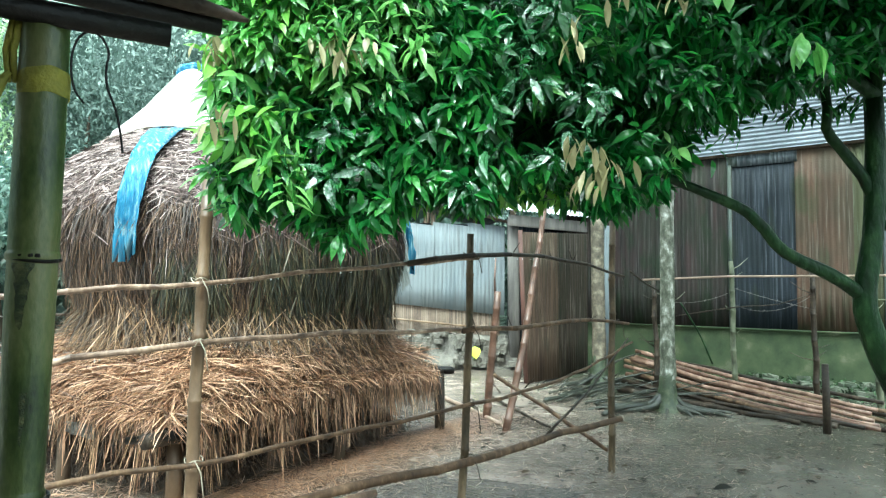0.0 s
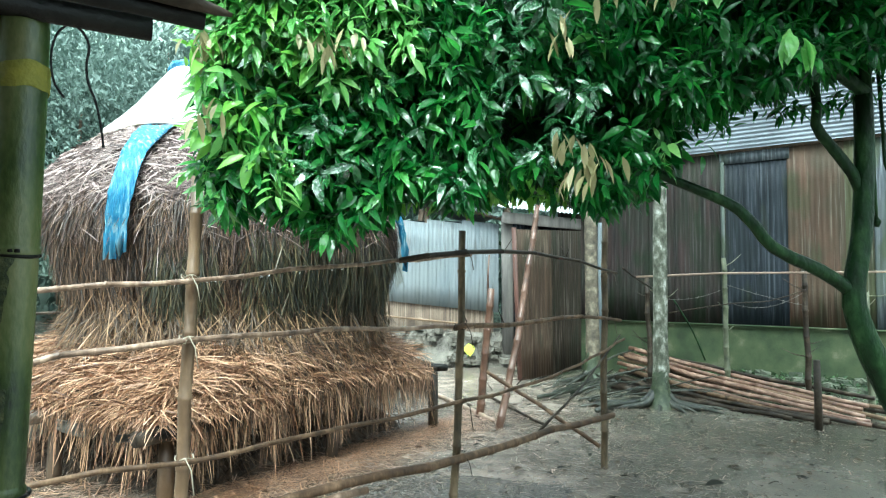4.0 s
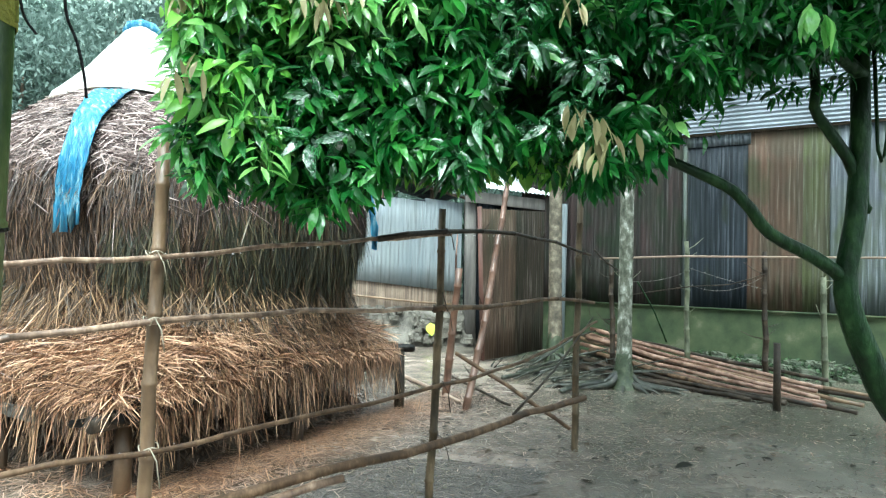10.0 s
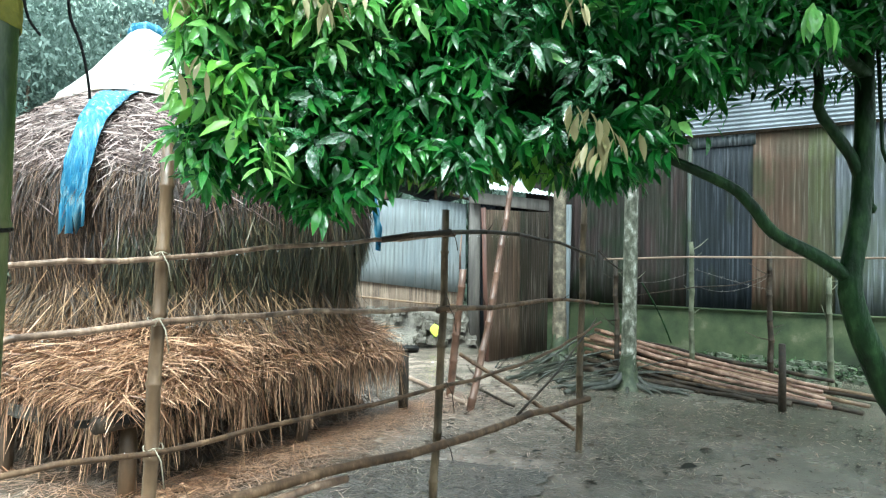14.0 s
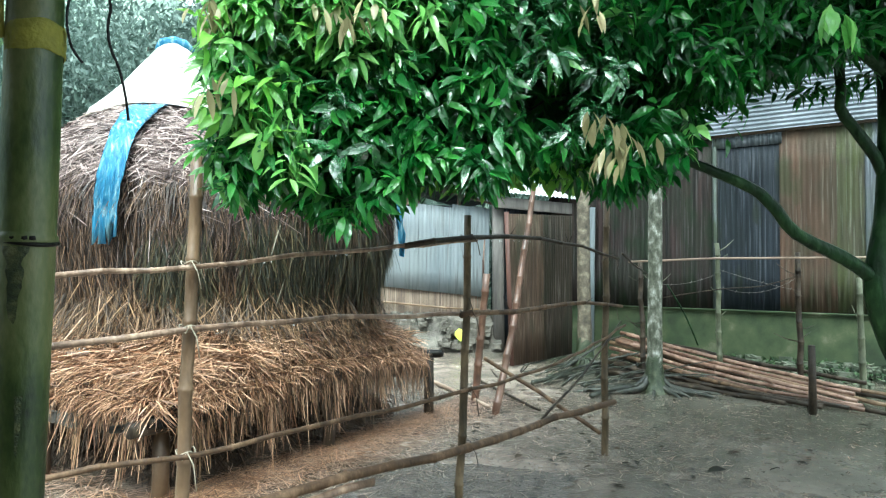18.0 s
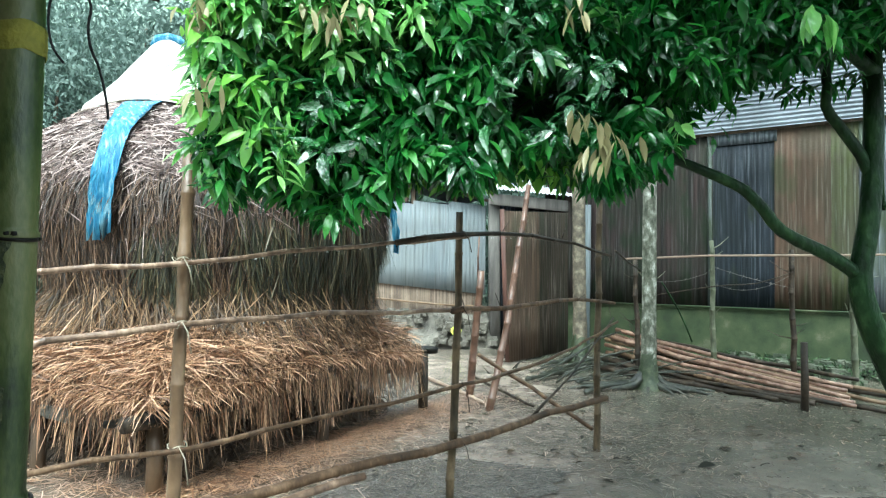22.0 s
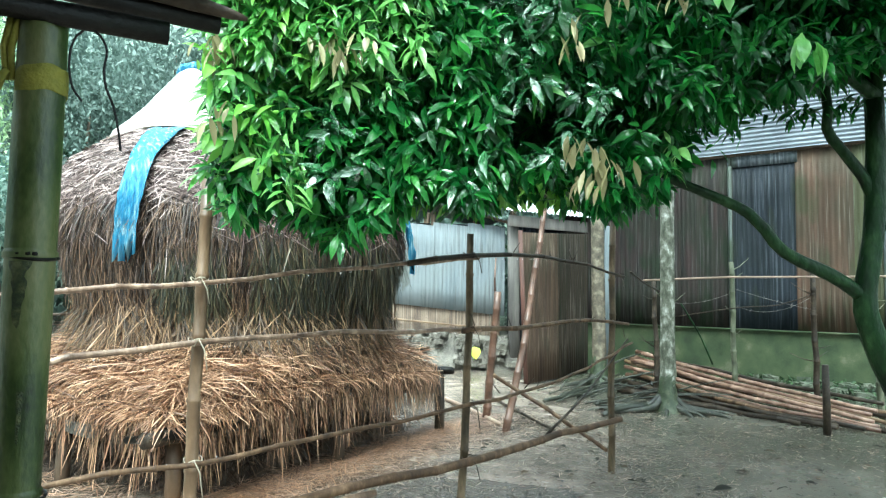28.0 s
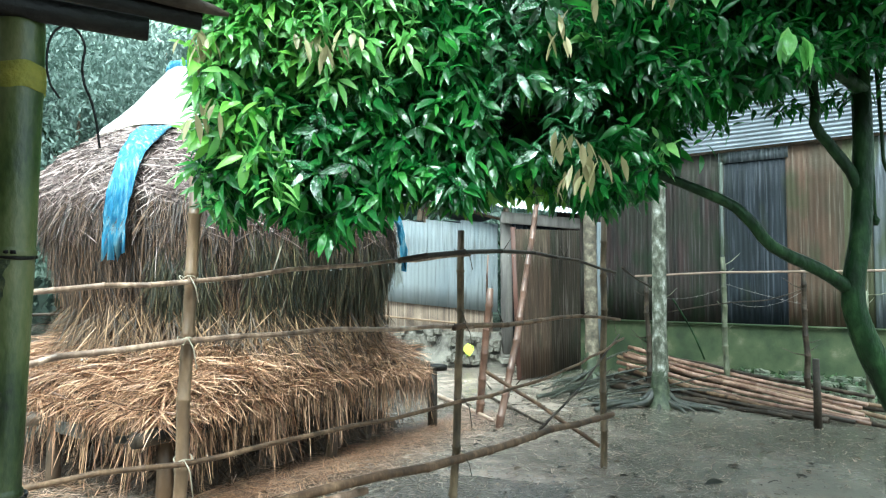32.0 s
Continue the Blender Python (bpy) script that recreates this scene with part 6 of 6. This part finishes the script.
stick("loose_stick", [(1.45, 9.0, 0.03), (1.6, 7.6, 0.04), (1.75, 6.9, 0.03)], 0.018, 0.014, M_BAMBOO_DARK, "dark stick lying on the mud", "stick", 305)


def branch(pts, r0, r1, seed, label):
    p = along(pts, 0.12)
    ob = new("fallen_branch", mesh_of("fallen_branch", *tube(p, np.linspace(r0 * 0.7, r1 * 0.7, len(p)), 9, 0.4, True, seed), M_ROOT))
    tagged(ob, label, "branch", "branches by the yard tree")


branch([(2.08, 8.45, 0.05), (2.6, 8.85, 0.07), (3.1, 9.3, 0.08), (3.5, 9.6, 0.16)], 0.042, 0.03, 501, "thick grey bark-covered branch lying on the mud")
branch([(2.4, 8.9, 0.04), (2.9, 9.3, 0.1), (3.5, 9.5, 0.2), (3.9, 9.4, 0.3)], 0.035, 0.02, 502, "thin crooked grey branch resting on the pole pile")
branch([(2.7, 8.3, 0.03), (3.05, 8.75, 0.05), (3.3, 9.3, 0.09), (3.3, 9.8, 0.16)], 0.03, 0.018, 503, "thin crooked grey branch beside the tree roots")
branch([(2.75, 9.5, 0.04), (3.2, 9.7, 0.24), (3.6, 9.9, 0.42), (4.0, 10.1, 0.5)], 0.028, 0.016, 504, "slanting dead branch propped on the pole pile")
branch([(2.55, 7.6, 0.03), (2.85, 7.85, 0.06), (3.2, 7.95, 0.08)], 0.04, 0.055, 505, "stout bent branch lying against the trunk")


tg = random.Random(62)
for i in range(34):
    x, y, a, ln = tg.uniform(2.2, 3.9), tg.uniform(8.3, 10.0), tg.uniform(-0.7, 1.3), tg.uniform(0.35, 1.1)
    z = 0.02 + max(0, x - 2.9) * 0.28 * tg.random()
    e = Vector((x + math.cos(a) * ln, y + math.sin(a) * ln * 0.6, z + tg.uniform(0.0, 0.22)))
    mid = Vector((x, y, z)).lerp(e, 0.5) + Vector((tg.uniform(-0.06, 0.06), tg.uniform(-0.06, 0.06), tg.uniform(-0.01, 0.05)))
    branch([(x, y, z), mid, e], tg.uniform(0.012, 0.028), 0.006, 600 + i, "thin dead stick in the heap beside the yard tree")


# ---- taro leaf, red tub, cane bundle ----
def build_small():
    ta = thing("taro_plant", (1.66, 12.0, 0.0), "single lime-green taro leaf at the foot of the bank", "plant")
    piece("stalk", *tube([(1.66, 12.05, 0.05), (1.665, 12.0, 0.25), (1.67, 11.95, 0.4)], 0.006, 6), M_LEAF_NEW, ta)
    M_LIME = mat("lime_leaf", [(0.45, 0.55, 0.06), (0.6, 0.66, 0.12)], 6, 0.4, 0.2, 60)
    v, q = leaves(np.array([[1.67, 11.97, 0.44]]), np.array([[0.15, -0.3, -1.0]]), np.array([[0, -1.0, 0.2]]), np.array([0.23]), np.array([0.22]), 0.15)
    piece_np("blade", v, q, M_LIME, ta)
    tb = thing("red_tub", (6.9, 7.3, 0.0), "upturned red plastic tub on the wet ground", "tub")
    verts, faces, c = [], [], 28
    for r, z in ((0.295, 0.0), (0.3, 0.02), (0.285, 0.04), (0.27, 0.27), (0.26, 0.285), (0.02, 0.285)):
        for k in range(c):
            a = 2 * math.pi * k / c
            verts.append((6.9 + r * math.cos(a), 7.3 + r * math.sin(a), z))
    for j in range(5):
        faces += [(j * c + k, j * c + (k + 1) % c, (j + 1) * c + (k + 1) % c, (j + 1) * c + k) for k in range(c)]
    faces.append(tuple(range(5 * c, 6 * c)))
    piece("shell", verts, faces, M_RED, tb)
    ring = [(6.9 + 0.302 * math.cos(t), 7.3 + 0.302 * math.sin(t), 0.012) for t in np.linspace(0, 2 * math.pi, 30)]
    piece("rim", *tube(ring, 0.01, 6), M_RED, tb)
    cb = thing("cane_bundle", (7.15, 7.75, 0.0), "brown bundle of dry canes leaning upright", "bundle")
    rr = random.Random(3)
    for i in range(34):
        a, r = rr.uniform(0, 6.28), rr.uniform(0, 0.2)
        b = Vector((7.15 + r * math.cos(a), 7.75 + r * math.sin(a), 0))
        t = Vector((7.22 + r * 0.3 * math.cos(a), 7.8 + r * 0.3 * math.sin(a), rr.uniform(0.8, 1.05)))
        piece("cane", *tube([b, (b + t) / 2, t], [0.014, 0.012, 0.009], 6, 0.1, True, i), M_WOOD if i % 3 else M_BAMBOO, cb)


build_small()


# ---- litter on the mud ----
def build_litter():
    rr = random.Random(14)
    big = [(2.56, 4.81, 0.16), (2.1, 4.6, 0.09), (2.95, 4.95, 0.07), (4.57, 6.26, 0.07), (3.3, 5.6, 0.08), (3.55, 5.3, 0.07), (2.2, 5.9, 0.06), (3.9, 6.0, 0.05), (0.9, 4.7, 0.06), (1.4, 6.2, 0.05)]
    big += [(rr.uniform(0.6, 4.8), rr.uniform(4.4, 8.2), rr.uniform(0.035, 0.1)) for _ in range(170)]
    for i, (x, y, s) in enumerate(big):
        a = rr.uniform(0, 6.28)
        v, q = leaves(np.array([[0, 0, 0.0]]), np.array([[1.0, 0, 0.15]]), np.array([[0, 0.1, 1.0]]), np.array([s]), np.array([s * 0.5]), 0.15)
        ob = new("fallen_leaf", mesh_np("fallen_leaf", v, q, M_DEAD))
        ob.matrix_basis = pose(x, y, ground_height(x, y) + 0.014, rr.uniform(-22, 22), rr.uniform(-10, 4), math.degrees(a))
        tagged(ob, "dark wet leaf fallen on the mud", "leaf", "fallen leaves")
    n = 7500
    k = RNG.random(n)
    f, r = np.array(F), np.array(R)
    ax = (r - f) / np.linalg.norm(r - f)
    o = np.array([ax[1], -ax[0], 0])
    pos = f + (r - f) * (k * 1.35 - 0.05)[:, None] + o * (np.abs(RNG.normal(0, 0.36, n)) - 0.15)[:, None]
    side = RNG.random(n) < 0.12
    l_ = np.array(L)
    ay = (l_ - f) / np.linalg.norm(l_ - f)
    oy = np.array([-ay[1], ay[0], 0])
    pos[side] = (f + (l_ - f) * (k * 1.1 - 0.15)[:, None] + oy * (np.abs(RNG.normal(0, 0.36, n)) - 0.2)[:, None])[side]
    pos[:, 2] = 0.012 + RNG.uniform(0, 0.03, n)
    far = RNG.random(n) < 0.16
    pos[far, 0], pos[far, 1] = RNG.uniform(0.2, 4.5, far.sum()), RNG.uniform(4.6, 8.5, far.sum())
    a = RNG.uniform(0, 6.28, n)
    v, q = blades(pos, np.stack([np.cos(a), np.sin(a), RNG.normal(0, 0.05, n)], 1), np.where(far, RNG.uniform(0.02, 0.13, n), RNG.uniform(0.03, 0.2, n)), RNG.uniform(0.004, 0.008, n), np.zeros(n), np.stack([-np.sin(a), np.cos(a), np.zeros(n)], 1))
    kn = 2300
    edge = np.abs(RNG.normal(0, 0.24, kn)) - 0.12
    pn = f + (r - f) * RNG.uniform(-0.05, 1.05, kn)[:, None] + o * edge[:, None]
    sd = RNG.random(kn) < 0.15
    pn[sd] = (f + (l_ - f) * RNG.uniform(-0.1, 1.0, kn)[:, None] + oy * edge[:, None])[sd]
    pn[:, 2] = RNG.uniform(0.014, 0.06, kn)
    an = RNG.uniform(0, 6.28, kn)
    vn, qn = blades(pn, np.stack([np.cos(an), np.sin(an), RNG.normal(0, 0.06, kn)], 1), RNG.uniform(0.08, 0.3, kn), RNG.uniform(0.005, 0.009, kn), np.zeros(kn), np.stack([-np.sin(an), np.cos(an), np.zeros(kn)], 1))
    tagged(new("fallen_straw", mesh_np("fallen_straw", vn, qn, M_STRAW)), "fresh orange-gold straw fallen round the platform's foot", "straw", kind="stuff")
    k2 = 4200
    pp = np.stack([RNG.uniform(0.0, 5.2, k2), RNG.uniform(3.9, 9.0, k2), np.full(k2, 0.012)], 1)
    a2 = RNG.uniform(0, 6.28, k2)
    sz = RNG.uniform(0.01, 0.045, k2)
    v2, q2 = leaves(pp, np.stack([np.cos(a2), np.sin(a2), np.zeros(k2)], 1), np.tile([0, 0, 1.0], (k2, 1)) + RNG.normal(0, 0.2, (k2, 3)), sz, sz * RNG.uniform(0.3, 0.8, k2), 0.2, 3)
    tagged(new("ground_debris", mesh_np("ground_debris", v2, q2, M_DEBRIS)), "small wet bits of leaf, chaff and bark on the mud", "debris", kind="stuff")
    k3 = 8500
    pp = np.stack([RNG.uniform(-0.6, 3.4, k3), RNG.uniform(3.6, 8.2, k3), RNG.uniform(0.008, 0.02, k3)], 1)
    den = np.array([noise.noise((a_[0] * 1.1, a_[1] * 1.1, 5)) for a_ in pp]) - 0.16 * np.abs(pp[:, 0] - 0.8)
    pp = pp[den > RNG.uniform(-0.75, 0.1, k3)]
    k3 = len(pp)
    a3 = np.array([5 * noise.noise((a_[0] * 2, a_[1] * 2, 7)) for a_ in pp]) + RNG.normal(0, 0.7, k3)
    v3, q3 = blades(pp, np.stack([np.cos(a3), np.sin(a3), RNG.normal(0, 0.04, k3)], 1), RNG.uniform(0.02, 0.13, k3), RNG.uniform(0.004, 0.008, k3), np.zeros(k3), np.stack([-np.sin(a3), np.cos(a3), np.zeros(k3)], 1))
    tagged(new("trodden_straw", mesh_np("trodden_straw", v3, q3, M_TRODDEN)), "sodden grey-brown straw trodden flat into the mud", "straw", kind="stuff")
    ob = new("straw_litter", mesh_np("straw_litter", v, q, M_LITTER))
    tagged(ob, "loose golden straw trodden into the mud below the stack", "straw", kind="stuff")


build_litter()


# ---- fence and trees beyond the stack ----
def build_left():
    fe = thing("field_fence", (-6, 9, 0), "thin branch fence at the edge of the yard", "fence")
    for i, z in enumerate((1.05, 0.74, 0.5, 0.22)):
        piece("rail", *tube(along([(-9, 9.5 + 0.2 * i, z * 1.05), (-7, 8.9, z + 0.03), (-4.9, 7.6, z), (-3.4, 7.9, z + 0.06), (-2.4, 8.6, z + 0.05)], 0.35), 0.017, 7, 0.2, True, i), M_BAMBOO if i % 2 else M_BAMBOO_DARK, fe)
    for i, (x, y) in enumerate(((-8.6, 9.5), (-6.6, 8.7), (-2.6, 8.5))):
        piece("post", *tube([(x, y, -0.1), (x + 0.02, y, 0.7), (x, y, 1.25)], 0.032, 8, 0.1, True, i), M_WOOD, fe)


build_left()


def far_tree(x, y, h, cr, n, m, seed, size=0.26, base=0.35):
    rr = random.Random(seed)
    tr = thing("tree", (x, y, 0), "leafy broad-crowned tree in the rain beyond the yard" if m is M_FAR_LEAF else "blue-green tree at the edge of the flooded yard, paled for mist" if m is M_MIDTREE else "light yellow-green drooping tree beyond the yard", "tree", "trees beyond the yard")
    pts = along([(x, y, -0.1), (x + rr.uniform(-0.2, 0.2), y, h * 0.3), (x + rr.uniform(-0.4, 0.4), y, h * 0.75)], 0.4)
    piece("trunk", *tube(pts, np.linspace(0.016 * h + 0.03, 0.03, len(pts)), 9, 0.1, True, seed), M_WOOD, tr)
    for i in range(5):
        a = i * 1.25 + rr.random()
        z0 = h * rr.uniform(0.25, 0.55)
        p = along([(x, y, z0), (x + math.cos(a) * cr * 0.4, y + math.sin(a) * cr * 0.4, z0 + h * 0.15), (x + math.cos(a) * cr * 0.8, y + math.sin(a) * cr * 0.8, z0 + h * 0.25)], 0.5)
        piece("limb", *tube(p, np.linspace(0.06, 0.015, len(p)), 7, 0.1, True, i), M_BARK, tr)
    k = 34
    cc = np.array([[x, y, h * (base + 1) / 2]]) + unit(k) * (RNG.random(k) ** 0.5)[:, None] * np.array([cr, cr, h * (1 - base) / 2])
    pick = RNG.integers(0, k, n)
    pos = cc[pick] + unit(n) * (RNG.random(n) ** 0.4)[:, None] * cr * 0.36
    v, q = leaves(pos, unit(n) + np.array([0, 0, -0.7]), unit(n) + np.array([0, 0, 1.0]), RNG.uniform(0.7, 1.3, n) * size, RNG.uniform(0.7, 1.3, n) * size * 0.42, 0.25, 3)
    piece_np("crown", v, q, m, tr, kind="stuff")


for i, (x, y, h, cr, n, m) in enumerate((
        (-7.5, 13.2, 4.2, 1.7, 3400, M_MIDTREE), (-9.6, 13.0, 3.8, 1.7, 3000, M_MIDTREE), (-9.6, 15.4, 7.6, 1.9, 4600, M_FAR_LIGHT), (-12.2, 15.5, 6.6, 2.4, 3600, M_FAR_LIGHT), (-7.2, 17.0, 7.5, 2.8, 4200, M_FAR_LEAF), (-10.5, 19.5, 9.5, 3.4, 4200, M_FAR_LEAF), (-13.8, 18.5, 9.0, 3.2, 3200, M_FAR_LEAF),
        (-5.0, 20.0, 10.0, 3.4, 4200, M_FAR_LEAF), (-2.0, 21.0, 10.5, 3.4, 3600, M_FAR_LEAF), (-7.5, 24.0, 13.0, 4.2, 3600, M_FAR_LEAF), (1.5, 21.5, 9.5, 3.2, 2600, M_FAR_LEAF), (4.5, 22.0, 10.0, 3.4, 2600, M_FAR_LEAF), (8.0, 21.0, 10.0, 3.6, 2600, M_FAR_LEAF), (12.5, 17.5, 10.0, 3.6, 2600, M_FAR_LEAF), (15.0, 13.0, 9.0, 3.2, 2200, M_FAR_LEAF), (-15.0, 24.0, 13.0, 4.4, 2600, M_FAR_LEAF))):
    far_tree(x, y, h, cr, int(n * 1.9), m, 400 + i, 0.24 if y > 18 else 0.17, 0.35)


def build_far_woods():
    n = 26000
    a = RNG.uniform(radians(35), radians(160), n)
    d = RNG.uniform(27, 36, n)
    top = 12 + 3.5 * np.sin(a * 9) + 2 * np.sin(a * 23 + 1)
    z = RNG.random(n) ** 0.8 * top
    pos = np.stack([np.cos(a) * d, np.sin(a) * d, z], 1)
    v, q = leaves(pos, unit(n) + np.array([0, 0, -0.5]), unit(n) + np.array([0, 0, 1.0]), RNG.uniform(0.5, 1.1, n), RNG.uniform(0.25, 0.5, n), 0.2, 3)
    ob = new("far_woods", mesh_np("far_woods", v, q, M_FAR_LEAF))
    tagged(ob, "dense woods in the distance, their greens paled for rain mist", "woods", kind="stuff")
    verts, faces = [], []
    c = 120
    for k in range(c + 1):
        t = radians(0 + 200 * k / c)
        for z, r in ((-1, 40), (6, 40.5), (13, 41), (17 + 2.5 * noise.noise((t * 6, 0, 0)) + 1.2 * noise.noise((t * 25, 3, 0)), 42)):
            verts.append((math.cos(t) * r, math.sin(t) * r - 2, z))
    for k in range(c):
        for j in range(3):
            faces.append((k * 4 + j, (k + 1) * 4 + j, (k + 1) * 4 + j + 1, k * 4 + j + 1))
    tagged(new("backdrop", mesh_of("backdrop", verts, faces, M_BACK)), "wooded rise behind everything, its colour paled for rain mist", "woods", kind="structure")


build_far_woods()
